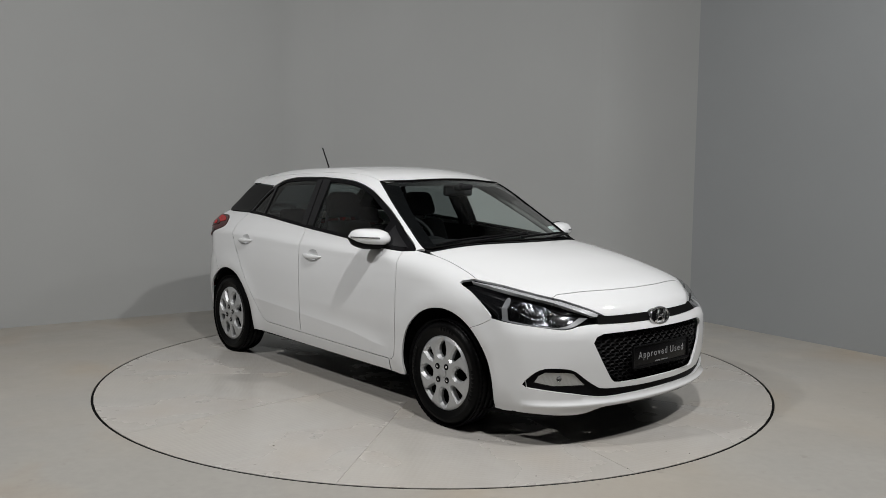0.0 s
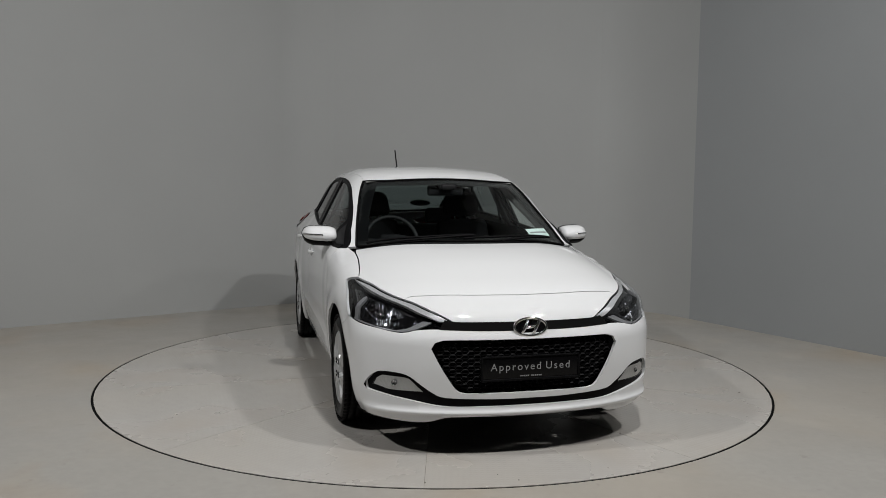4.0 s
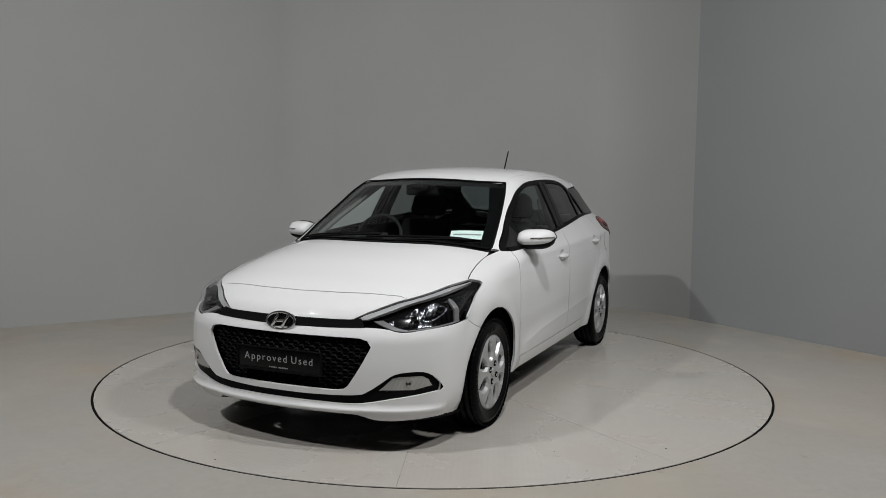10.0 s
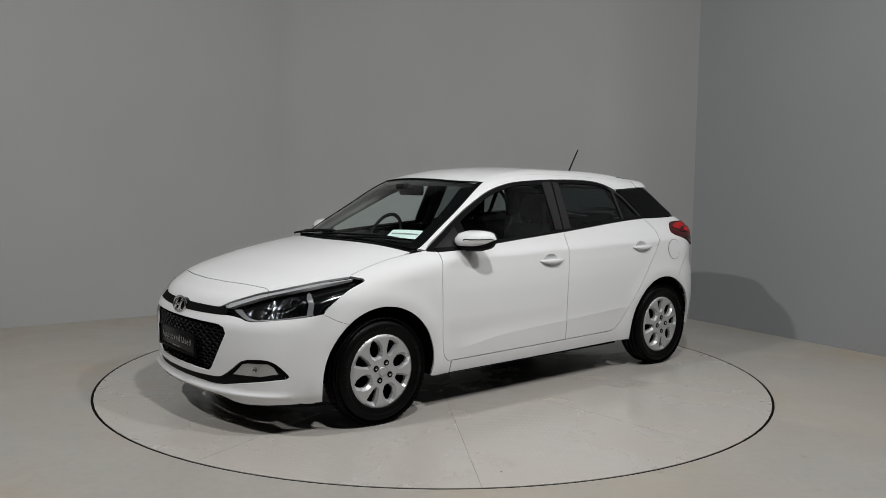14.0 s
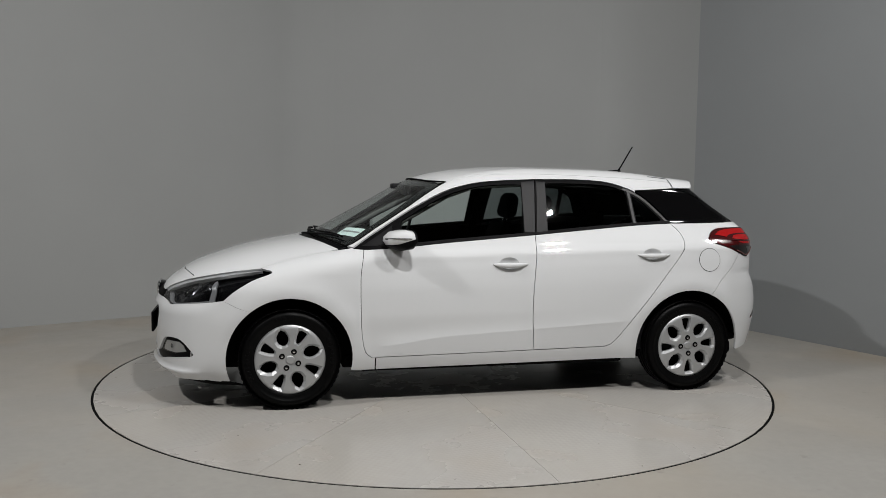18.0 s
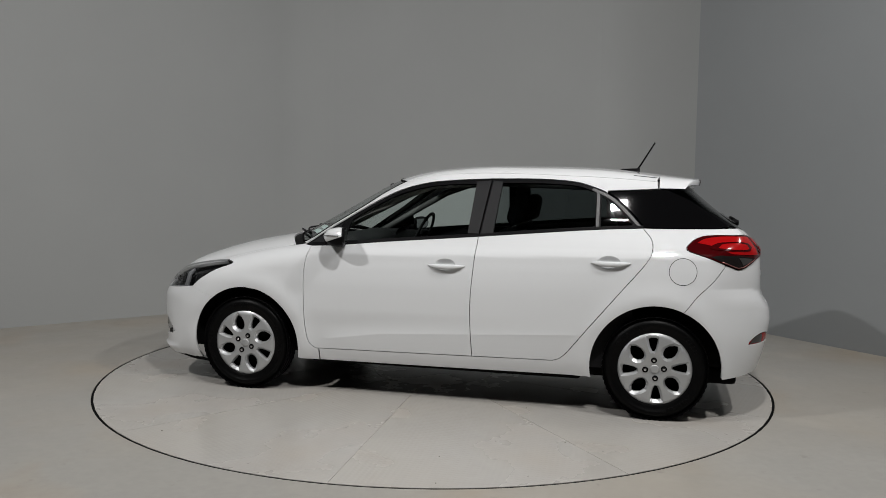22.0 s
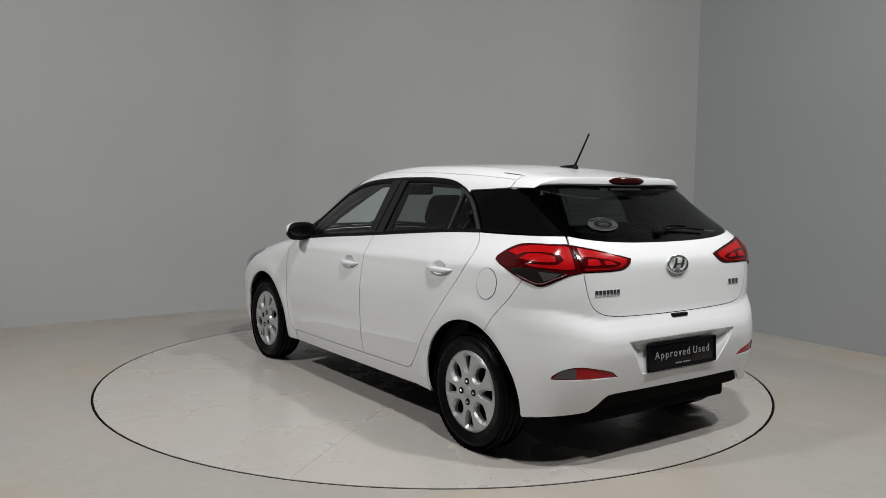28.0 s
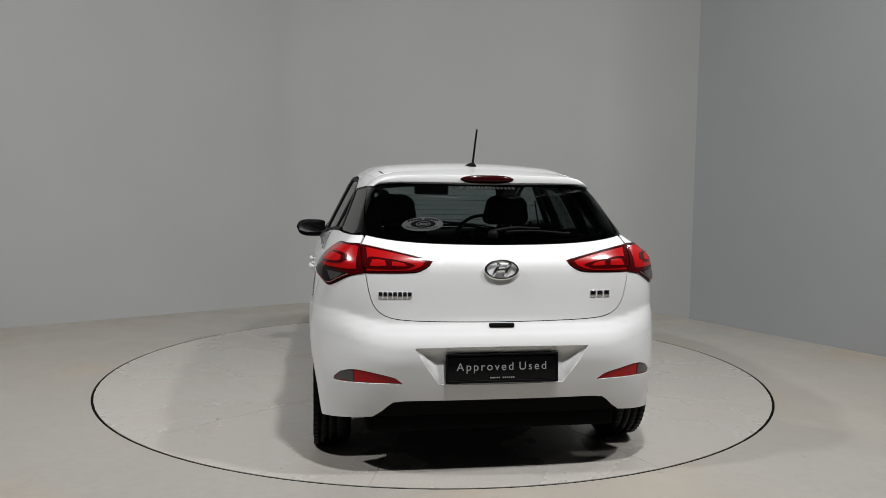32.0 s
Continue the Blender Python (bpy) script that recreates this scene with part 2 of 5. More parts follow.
def lathe(profile, n=64, axis="Y", at=(0, 0, 0), turn=2 * math.pi):
    """A body of turning: profile of (radius, along)."""
    bm = bmesh.new()
    rings = []
    for r, a in profile:
        ring = []
        for i in range(n):
            c, s = r * math.cos(turn * i / n), r * math.sin(turn * i / n)
            v = {"Y": (c, a, s), "X": (a, c, s), "Z": (c, s, a)}[axis]
            ring.append(bm.verts.new(Vector(v) + Vector(at)))
        rings.append(ring)
    for p, q in zip(rings, rings[1:]):
        for i in range(n):
            bm.faces.new((p[i], p[(i + 1) % n], q[(i + 1) % n], q[i]))
    bmesh.ops.recalc_face_normals(bm, faces=bm.faces)
    return smooth(bm)


def tube(points, radius, n=8, taper=1.):
    """A round bar along points."""
    bm, rings = bmesh.new(), []
    pts = [Vector(p) for p in points]
    for k, p in enumerate(pts):
        d = (pts[min(k + 1, len(pts) - 1)] - pts[max(k - 1, 0)]).normalized()
        a = d.orthogonal().normalized()
        if rings:
            a = (last - d * last.dot(d)).normalized()
        last, b = a, d.cross(a)
        r = radius * (1 + (taper - 1) * k / max(1, len(pts) - 1))
        rings.append([bm.verts.new(p + r * (math.cos(2 * math.pi * i / n) * a + math.sin(2 * math.pi * i / n) * b)) for i in range(n)])
    for p, q in zip(rings, rings[1:]):
        for i in range(n):
            bm.faces.new((p[i], p[(i + 1) % n], q[(i + 1) % n], q[i]))
    bm.faces.new(rings[0][::-1]), bm.faces.new(rings[-1])
    bmesh.ops.recalc_face_normals(bm, faces=bm.faces)
    return smooth(bm)


def loft(sections, closed=True, caps=True):
    """A skin over equal rows of points."""
    bm = bmesh.new()
    rows = [[bm.verts.new(p) for p in s] for s in sections]
    n = len(rows[0])
    for p, q in zip(rows, rows[1:]):
        for i in range(n if closed else n - 1):
            bm.faces.new((p[i], p[(i + 1) % n], q[(i + 1) % n], q[i]))
    if caps and closed:
        bm.faces.new(rows[0][::-1]), bm.faces.new(rows[-1])
    bmesh.ops.recalc_face_normals(bm, faces=bm.faces)
    return smooth(bm)


# ---- panels cut out of the car's skin ----
from mathutils.geometry import delaunay_2d_cdt

METRIC = {"C": (.0200, 1.), "D": (.0190, 1.)}


def fine(pts, every=.02, wavy=True, closed=False):
    """Points along a smooth line (or a plain one) through pts."""
    p = np.asarray(pts, float)
    if closed:
        p = np.concatenate([p[-1:], p, p[:2]])
    elif wavy:
        p = np.concatenate([2 * p[:1] - p[1:2], p, 2 * p[-1:] - p[-2:-1]])
    if not wavy:
        seg = [p[:1]] if not closed else []
        q = p if not closed else p[1:-1]
        for a, b in zip(q, q[1:]):
            n = max(1, int(np.linalg.norm(b - a) / every))
            seg.append(a + (b - a) * (np.arange(1, n + 1) / n)[:, None])
        return np.concatenate(seg)
    out = [p[1:2]]
    for i in range(1, len(p) - 2):
        a, b, c, d = p[i - 1:i + 3]
        n = max(1, int(np.linalg.norm(c - b) / every))
        w = (np.arange(1, n + 1) / n)[:, None]
        out.append(.5 * (2 * b + (c - a) * w + (2 * a - 5 * b + 4 * c - d) * w ** 2 + (3 * b - 3 * c + d - a) * w ** 3))
    out = np.concatenate(out)
    return out[:-1] if closed else out


def line(view, pts, wavy=True, closed=False):
    """A line on the skin, given in one of its views."""
    k = np.array(METRIC.get(view, (1, 1)))
    return skin(view, fine(np.asarray(pts, float) * k, wavy=wavy, closed=closed) / k)


def loop(*lines):
    out = [np.asarray(l) for l in lines]
    p = np.concatenate(out)
    keep = [i for i in range(len(p)) if np.linalg.norm(p[i] - p[i - 1]) > .004]
    return p[keep]


def flip(l):
    """The same line on the car's other side."""
    return np.asarray(l) * np.array([1, -1, 1])


def inside(q, poly):
    x, y, hit = q[:, 0], q[:, 1], np.zeros(len(q), bool)
    for (x0, y0), (x1, y1) in zip(poly, np.roll(poly, -1, 0)):
        if y0 != y1:
            hit ^= ((y0 > y) != (y1 > y)) & (x < (x1 - x0) * (y - y0) / (y1 - y0) + x0)
    return hit


def area2(poly):
    return (poly[:, 0] * np.roll(poly[:, 1], -1) - np.roll(poly[:, 0], -1) * poly[:, 1]).sum()


def shrink(poly, by):
    if area2(poly) < 0:
        poly = poly[::-1]
    d = np.roll(poly, -1, 0) - poly
    d /= np.linalg.norm(d, axis=1)[:, None] + 1e-9
    n = np.stack([-d[:, 1], d[:, 0]], 1)
    m = n + np.roll(n, 1, 0)
    return poly + by * m / np.maximum(np.linalg.norm(m, axis=1)[:, None], .5)


def near(q, poly):
    best = np.full(len(q), 9.)
    for a, b in zip(poly, np.roll(poly, -1, 0)):
        d = b - a
        w = np.clip(((q - a) @ d) / (d @ d + 1e-12), 0, 1)
        best = np.minimum(best, np.linalg.norm(q - a - w[:, None] * d, axis=1))
    return best


def sheet(view, outline, holes=(), h=.035, off=0., gap=.0022, rim=.014, dent=None, crest=None):
    """A panel of the skin inside an outline (points of the skin), less its holes, with turned-in edges: vertices, normals, faces."""
    k = np.array(METRIC.get(view, (1, 1)))
    polys = [shrink(flat(view, outline) * k, gap)] + [shrink(flat(view, o) * k, -gap) for o in holes]
    lo, hi = polys[0].min(0), polys[0].max(0)
    gx, gy = np.meshgrid(np.arange(lo[0], hi[0], h), np.arange(lo[1], hi[1], h * .87))
    gx = gx + (np.arange(gx.shape[0]) % 2)[:, None] * h / 2
    grid = np.stack([gx.ravel(), gy.ravel()], 1)
    ok = inside(grid, polys[0])
    for o in polys[1:]:
        ok &= ~inside(grid, o)
    grid = grid[ok]
    for o in polys:
        grid = grid[near(grid, o) > h * .45]
    if crest is not None:
        sharp = crest * k
        grid = grid[near(grid, np.concatenate([sharp, sharp[::-1]])) > h * .6]
        pair = np.concatenate([sharp + (0, .0035), sharp - (0, .0035)])
        grid = np.concatenate([grid, pair[inside(pair, polys[0]) & (near(pair, polys[0]) > h * .3)]])
    verts, edges, rings = [], [], []
    for o in polys:
        s = sum(map(len, verts))
        n = len(o)
        rings.append((s, n))
        edges += [(s + i, s + (i + 1) % n) for i in range(n)]
        verts.append(o)
    uv = np.concatenate(verts + [grid])
    vs, _, fs, ov, _, _ = delaunay_2d_cdt([Vector(v) for v in uv], edges, [], 0, 1e-7)
    vs = np.array([tuple(v) for v in vs])
    fs = np.array([f for f in fs if len(f) == 3])
    mid = vs[fs].mean(1)
    ok = inside(mid, polys[0])
    for o in polys[1:]:
        ok &= ~inside(mid, o)
    fs = fs[ok]
    P = skin(view, vs / k)
    N = normals(P)
    D = np.full(len(P), off)
    if dent is not None:
        D = D - dent(P)
    Q = P + N * D[:, None]
    flipped = np.einsum("ij,ij->i", np.cross(Q[fs[:, 1]] - Q[fs[:, 0]], Q[fs[:, 2]] - Q[fs[:, 0]]), N[fs[:, 0]]) < 0
    fs[flipped] = fs[flipped][:, ::-1]
    V, M, F = [Q], [N], [tuple(f) for f in fs]
    where = {tuple(np.round(v, 6)): i for i, v in enumerate(vs)}
    for s, n in rings:
        ids = [where.get(tuple(np.round(uv[s + i], 6))) for i in range(n)]
        ids = [i for i in ids if i is not None]
        if rim and len(ids) > 2:
            base = sum(map(len, V))
            ring, rn = Q[ids], N[ids]
            t = np.roll(ring, -1, 0) - np.roll(ring, 1, 0)
            out = np.cross(t, rn)
            out /= np.linalg.norm(out, axis=1)[:, None] + 1e-9
            m = len(ids)
            r = .0025
            soft = (rn + out) / 1.4142
            V += [ring, ring + out * r * .3 - rn * r * .3, ring + out * r * .45 - rn * r, ring - rn * rim]
            M += [rn, soft, out, out]
            for row in range(3):
                for i in range(m):
                    j = (i + 1) % m
                    a, b = base + row * m, base + (row + 1) * m
                    F.append((a + i, b + i, b + j, a + j))
    return np.concatenate(V), np.concatenate(M), F


def panel(name, view, outline, material, parent, holes=(), other=False, label="", dent=None, **kw):
    """A panel of the skin as a part; other: on the car's right side."""
    V, N, F = sheet(view, outline, holes, dent=dent, **kw)
    if other:
        V, N, F = flip(V), flip(N), [f[::-1] for f in F]
    me = bpy.data.meshes.new(name)
    me.from_pydata([tuple(v) for v in V], [], F)
    me.polygons.foreach_set("use_smooth", [True] * len(me.polygons))
    me.update()
    if dent is None:
        me.normals_split_custom_set_from_vertices([tuple(n) for n in N])
    return part(name, me, material, parent, label)


def arch(wx, a0, a1, r=.366, zc=.285):
    """Part of a wheel opening's edge, by angle from the front, on the left side."""
    a = np.radians(np.linspace(a0, a1, 26))
    return skin("S", np.stack([wx + r * np.cos(a), zc + r * np.sin(a)], 1))


# ---- the room ----
A, B = Vector((-1.42, 3.21)), Vector((2.57, 2.33))
COVE = [Vector((1.75, 3.03)) * (1 - k) ** 2 + Vector((2.172, 3.006)) * 2 * k * (1 - k) + B * k * k for k in np.linspace(0, 1, 17)]
LEFT_END, RIGHT_END = A + Vector((-.811, -.585)) * 4.4, B + Vector((.507, -.862)) * 3.4
BACK = [RIGHT_END, Vector((RIGHT_END.x + 1.2, -8.2)), Vector((LEFT_END.x - 1.2, -8.2)), LEFT_END]


def wall(name, p, q, label, paint=None):
    d = (q - p).normalized()
    n = Vector((d.y, -d.x))
    bm = bmesh.new()
    foot = [p, q, q - n * .15, p - n * .15]
    lo, hi = [bm.verts.new((*v, -.05)) for v in foot], [bm.verts.new((*v, CEIL)) for v in foot]
    bm.faces.new(lo[::-1]), bm.faces.new(hi)
    for i in range(4):
        bm.faces.new((lo[i], lo[(i + 1) % 4], hi[(i + 1) % 4], hi[i]))
    bmesh.ops.recalc_face_normals(bm, faces=bm.faces)
    return tagged(part(name, bm, paint or WALLM, None), label, "wall", kind="structure")


NOOK = [A + Vector((-.811, -.585)) * .30 * (1 - k) ** 2 + (COVE[0] - A).normalized() * .30 * k ** 2 for k in np.linspace(0, 1, 9)]
wall("wall_west", LEFT_END, NOOK[0], "smooth grey painted studio wall meeting the floor")
tagged(part("wall_northwest", loft([[(*p, -.05), (*p, CEIL)] for p in NOOK], closed=False), WALLM, None), "rounded corner of the grey studio wall", "wall", kind="structure")
wall("wall_north", NOOK[-1], COVE[0], "smooth grey painted studio wall behind the turntable")
tagged(part("wall_northeast", loft([[(*p, -.05), (*p, CEIL)] for p in COVE], closed=False), WALLM, None), "rounded corner of the grey studio wall", "wall", kind="structure")
wall("wall_east", B, RIGHT_END, "smooth bluish grey studio wall, its weaker light put into the paint", EASTM)
# unseen dark walls, added to close the room and keep bounced light low
for nm, p, q in (("wall_southeast", BACK[0], BACK[1]), ("wall_south", BACK[1], BACK[2]), ("wall_far_west", BACK[2], BACK[3])):
    wall(nm, p, q, "unseen dark wall added behind the camera to hold down fill light", BACKM)

bm = bmesh.new()
N = 128
for r0, r1 in ((TABLE_R + .015, 3.), (3., 14.)):
    c = [[bm.verts.new((r * math.cos(2 * math.pi * i / N), r * math.sin(2 * math.pi * i / N), 0)) for i in range(N)] for r in (r0, r1)]
    for i in range(N):
        bm.faces.new((c[0][i], c[1][i], c[1][(i + 1) % N], c[0][(i + 1) % N]))
bmesh.ops.remove_doubles(bm, verts=bm.verts, dist=1e-4)
rim_edge = [e for e in bm.edges if e.is_boundary and e.verts[0].co.length < 2.5]
down = bmesh.ops.extrude_edge_only(bm, edges=rim_edge)["geom"]
for v in down:
    if isinstance(v, bmesh.types.BMVert):
        v.co.z = -.06
bm.transform(Matrix.Translation((0, 0, GROUND)))
tagged(part("floor", bm, FLOORM, None), "beige-grey painted concrete floor round the turntable", "floor", kind="structure")
bm = bmesh.new()
bmesh.ops.create_cone(bm, cap_ends=True, segments=96, radius1=TABLE_R + .05, radius2=TABLE_R + .05, depth=.04, matrix=Matrix.Translation((0, 0, -.085)))
tagged(part("turntable_pit", bm, DARK, None), "dark gap and pit round the turntable's edge", "pit", kind="structure")
# the ceiling is added out of view, nearly black so it bounces little light
bm = box(LEFT_END.x - 1.5, RIGHT_END.x + 1.5, -9.7, 3.6, CEIL, CEIL + .15)
tagged(part("ceiling", bm, CEILM, None), "unseen dark ceiling added high above the turntable", "ceiling", kind="structure")

for x, y, z, power in FLOODS:
    lamp = tagged(new("flood_light"), "pair of square white flood lights hung under the ceiling", "flood light", "flood lights")
    tilt = look((x, y, z), (x * .2 - .4, -.4, .3))
    lamp.matrix_basis = tilt
    part("bracket", box(-.15, .15, -.015, .015, .03, .06, .006), BLACK, lamp)
    part("hanger", tube([(0, 0, .05), tuple(tilt.inverted() @ Vector((x, y, CEIL)))], .015), BLACK, lamp)
    for sx in (-.068, .068):
        part("housing", box(sx - .068, sx + .068, -.05, .05, -.03, .03, .008), BLACK, lamp)
        part("diffuser", box(sx - .060, sx + .060, -.042, .042, -.042, -.0305), LAMPM, lamp, "glowing white diffuser")
    ld = bpy.data.lights.new("flood_beam", "AREA")
    ld.shape, ld.size, ld.size_y, ld.energy, ld.color = "RECTANGLE", .26, .085, power, (1, .985, .975)
    ld.spread = radians(136)
    lo = new("flood_beam", ld)
    lo.matrix_basis = tilt @ Matrix.Translation((0, 0, -.06))


# ---- the car ----
car = tagged(new("hatchback_car"), "clean white five-door hatchback car parked on the turntable", "car")


def own(ob):
    """Moves a part of the car with its middle off the turntable's middle."""
    ob.location = (CX, CY, 0)
    return ob


def cpart(name, bm, material, label=""):
    return own(part(name, bm, material, car, label))


def cpanel(name, view, outline, material, **kw):
    return own(panel(name, view, outline, material, car, **kw))


def both(name, view, outline, material, parents=None, **kw):
    """The same panel on both sides of the car."""
    out = []
    for i, o in enumerate((False, True)):
        if parents:
            out.append(panel(name, view, outline, material, parents[i], other=o, **kw))
        else:
            out.append(cpanel(name, view, outline, material, other=o, **kw))
    return out


# lines on the left side
door_front = line("S", [(.845, .928), (.866, .80), (.870, .70), (.866, .50), (.857, .39), (.838, .315), (.80, .281)])
door_foot = line("S", [(.80, .281), (-.217, .294)], False)
b_seam = line("S", [(-.236, 1.014), (-.224, .87), (-.208, .68), (-.205, .52), (-.217, .294)])
rear_foot = line("S", [(-.217, .294), (-.70, .30)], False)
rear_seam = line("S", [(-.70, .30), (-.765, .334), (-.905, .508), (-1.072, .712), (-1.215, .885), (-1.250, .955), (-1.245, 1.02), (-1.195, 1.083)])
belt_front = line("S", [(.845, .928), (.62, .942), (.31, .971), (-.236, 1.014)])
belt_rear = line("S", [(-.236, 1.014), (-.60, 1.045), (-.95, 1.072), (-1.195, 1.083)])
frame_a = line("S", [(.905, .934), (.80, 1.005), (.64, 1.105), (.49, 1.193), (.315, 1.28), (.137, 1.33), (-.041, 1.35), (-.285, 1.362)])
frame_b = line("S", [(-.285, 1.362), (-.579, 1.363), (-.795, 1.347), (-.936, 1.306), (-.985, 1.282)])
frame_c = line("S", [(-.985, 1.282), (-1.045, 1.242), (-1.12, 1.17), (-1.195, 1.083)])
scuttle = line("T", [(1.045, .70), (.96, .712), (.905, .725)])
screen_side = line("T", [(.936, .682), (.80, .66), (.60, .62), (.42, .577), (.29, .535)])
ditch = line("T", [(.29, .535), (.07, .542), (-.19, .552), (-.60, .556), (-1.0, .552), (-1.27, .538)])
quarter_top = line("S", [(-.985, 1.297), (-1.10, 1.302), (-1.23, 1.309), (-1.275, 1.313)])
hood_side = line("T", [(1.045, .70), (1.19, .706), (1.34, .724), (1.40, .735), (1.445, .745)])
lamp_top_rear = line("C", [(54.0, .820), (46, .803), (38.8, .779), (31.8, .750)])
lamp_top_front = line("C", [(31.8, .750), (28.3, .734), (21.8, .690), (18.3, .656)])
lamp_under = line("C", [(18.3, .656), (19.3, .625)], False)
lamp_low = line("C", [(19.3, .625), (24, .624), (27.2, .617), (30.1, .604), (36.4, .617), (42, .628), (47.5, .642)])
lamp_out = line("C", [(47.5, .640), (50, .695), (54, .757), (59.0, .799), (57, .812), (54.0, .820)])
hood_nose = line("T", [(1.842, .580), (1.840, .545), (1.866, .46), (1.910, .265), (1.926, .12), (1.932, 0)])
wing_seam = line("S", [(1.645, .634), (1.58, .600), (1.507, .574)])
FRONT_ARCH_TOP, FRONT_ARCH = arch(1.283, 52, 192), arch(1.283, 52, -21)
REAR_ARCH, REAR_ARCH_BACK = arch(-1.283, -12, 114), arch(-1.283, 114, 185)

# doors
crest = np.array([(x, .413 - .052 * (x - .1) - .03 * float(step(.3, .75, x))) for x in np.arange(-.98, .80, .014)])
cup = lambda x, z: line("S", [(x + .062 * math.cos(a), z + .036 * math.sin(a)) for a in np.linspace(0, 2 * np.pi, 18, endpoint=False)], closed=True)
cup_f, cup_r = cup(-.048, .842), cup(-1.012, .890)
fdoors = both("front_door", "S", loop(door_front, door_foot, b_seam[::-1], belt_front[::-1]), WHITE, holes=(cup_f,), h=.018, crest=crest, label="white front door with a creased lower edge")
rdoors = both("rear_door", "S", loop(b_seam, rear_foot, rear_seam, belt_rear[::-1]), WHITE, holes=(cup_r,), h=.018, crest=crest, label="white rear door with a slanted rear seam")
bowl = lambda x, z: (lambda P: .022 * np.clip(1 - ((P[:, 0] - x) / .062) ** 2 - ((P[:, 2] - z) / .036) ** 2, 0, 1))
both("handle_cup", "S", cup_f, WHITE, parents=fdoors, gap=-.001, rim=0, h=.008, dent=bowl(-.048, .842))
both("handle_cup", "S", cup_r, WHITE, parents=rdoors, gap=-.001, rim=0, h=.008, dent=bowl(-1.012, .890))
for doors, hx, hz in ((fdoors, -.055, .838), (rdoors, -1.022, .887)):
    for i, d in enumerate(doors):
        rows = []
        for w in np.linspace(-1, 1, 17):
            x = hx + .113 * w
            c = skin("S", [(x, hz)])[0]
            k = (1 - abs(w) ** 2.4)
            hh, dd, base = .0035 + .0125 * k, .004 + .008 * k, .001 + .019 * k
            rows.append([(x, c[1] + base + dd * math.cos(a), hz - .006 * k + hh * math.sin(a)) for a in np.linspace(0, 2 * np.pi, 12, endpoint=False)])
        bm = loft(rows)
        if i:
            bm.transform(Matrix.Diagonal((1, -1, 1, 1)))
            bmesh.ops.reverse_faces(bm, faces=bm.faces)
        part("door_handle", bm, WHITE, d, "white pull handle")
# the wing, the side panel with the sill, the rail over the doors
both("front_wing", "S", gap=.0014, material=WHITE, outline=loop(wing_seam, FRONT_ARCH_TOP, line("S", [(.90, .204), (.779, .203), (.779, .279)], False), line("S", [(.80, .281), (.80, .2815)], False),
                             door_front[::-1], line("S", [(.845, .928), (.905, .932)], False), scuttle[::-1], hood_side, lamp_out[::-1]))
glass_edge = line("D", [(36.2, 1.092), (39, 1.14), (43, 1.20), (47.5, 1.26), (54, 1.316)])
bumper_cut = line("D", [(47.2, .890), (50.5, .80), (54.5, .717), (57.0, .655), (58.26, .619)])
both("side_panel", "S", loop(line("S", [(.774, .203), (-.905, .214)], False), REAR_ARCH, bumper_cut[::-1], line("D", [(48.0, .899), (52, .935), (56.0, .972), (53.5, 1.012), (50, 1.040), (46, 1.052), (36.1, 1.056)]),
                             line("D", [(36.35, 1.092), (37.2, 1.092)], False), line("S", [(-1.61, 1.088), (-1.40, 1.084), (-1.195, 1.083)]), rear_seam[::-1], rear_foot[::-1], door_foot[::-1],
                             line("S", [(.774, .279), (.774, .203)], False)), WHITE)
both("roof_rail", "S", loop(frame_a, frame_b, quarter_top, ditch[::-1], screen_side[::-1], line("T", [(.936, .682), (.905, .725)], False)), WHITE)

# bonnet, nose, roof
hood_back = line("T", [(1.190 - .42 * y * y, y) for y in np.linspace(-.69, .69, 15)])
cpanel("bonnet", "T", loop(hood_back, hood_side, lamp_top_rear, hood_nose, flip(hood_nose)[::-1], flip(lamp_top_rear)[::-1], flip(hood_side)[::-1]), WHITE, label="white bonnet with a seam above the badge")
slot_top = line("C", [(18.3, .656), (10, .655), (0, .655), (-10, .655), (-18.3, .656)])
slot_low = line("C", [(19.3, .625), (10, .626), (0, .626), (-10, .626), (-19.3, .625)])
cpanel("nose_panel", "C", loop(hood_nose[::-1][::-1], flip(hood_nose)[::-1], flip(lamp_top_front), slot_top[::-1], lamp_top_front[::-1]), WHITE)
cpanel("slot_trim", "C", loop(line("C", [(20.4, .664), (17.6, .656), (10, .6555), (0, .6555), (-10, .6555), (-17.6, .656), (-20.4, .664)]), line("C", [(-21.4, .623), (-10, .619), (0, .6185), (10, .619), (21.4, .623)])), DARK, off=.0035, gap=0, rim=.02, h=.03, label="black slot trim under the bonnet")
roof_front = line("T", [(.29, -.535), (.375, -.37), (.418, -.18), (.43, 0), (.418, .18), (.375, .37), (.29, .535)])
roof_back = line("T", [(-1.27, .538), (-1.31, .30), (-1.32, 0), (-1.31, -.30), (-1.27, -.538)])
cpanel("roof", "T", loop(roof_front, ditch, roof_back, flip(ditch)[::-1]), WHITE, gap=.006, label="white roof with a shallow groove along each side")
both("roof_strip", "T", loop(ditch + np.array([0, .012, 0]), (ditch - np.array([0, .012, 0]))[::-1]), WHITE, off=-.003, gap=0, h=.05)

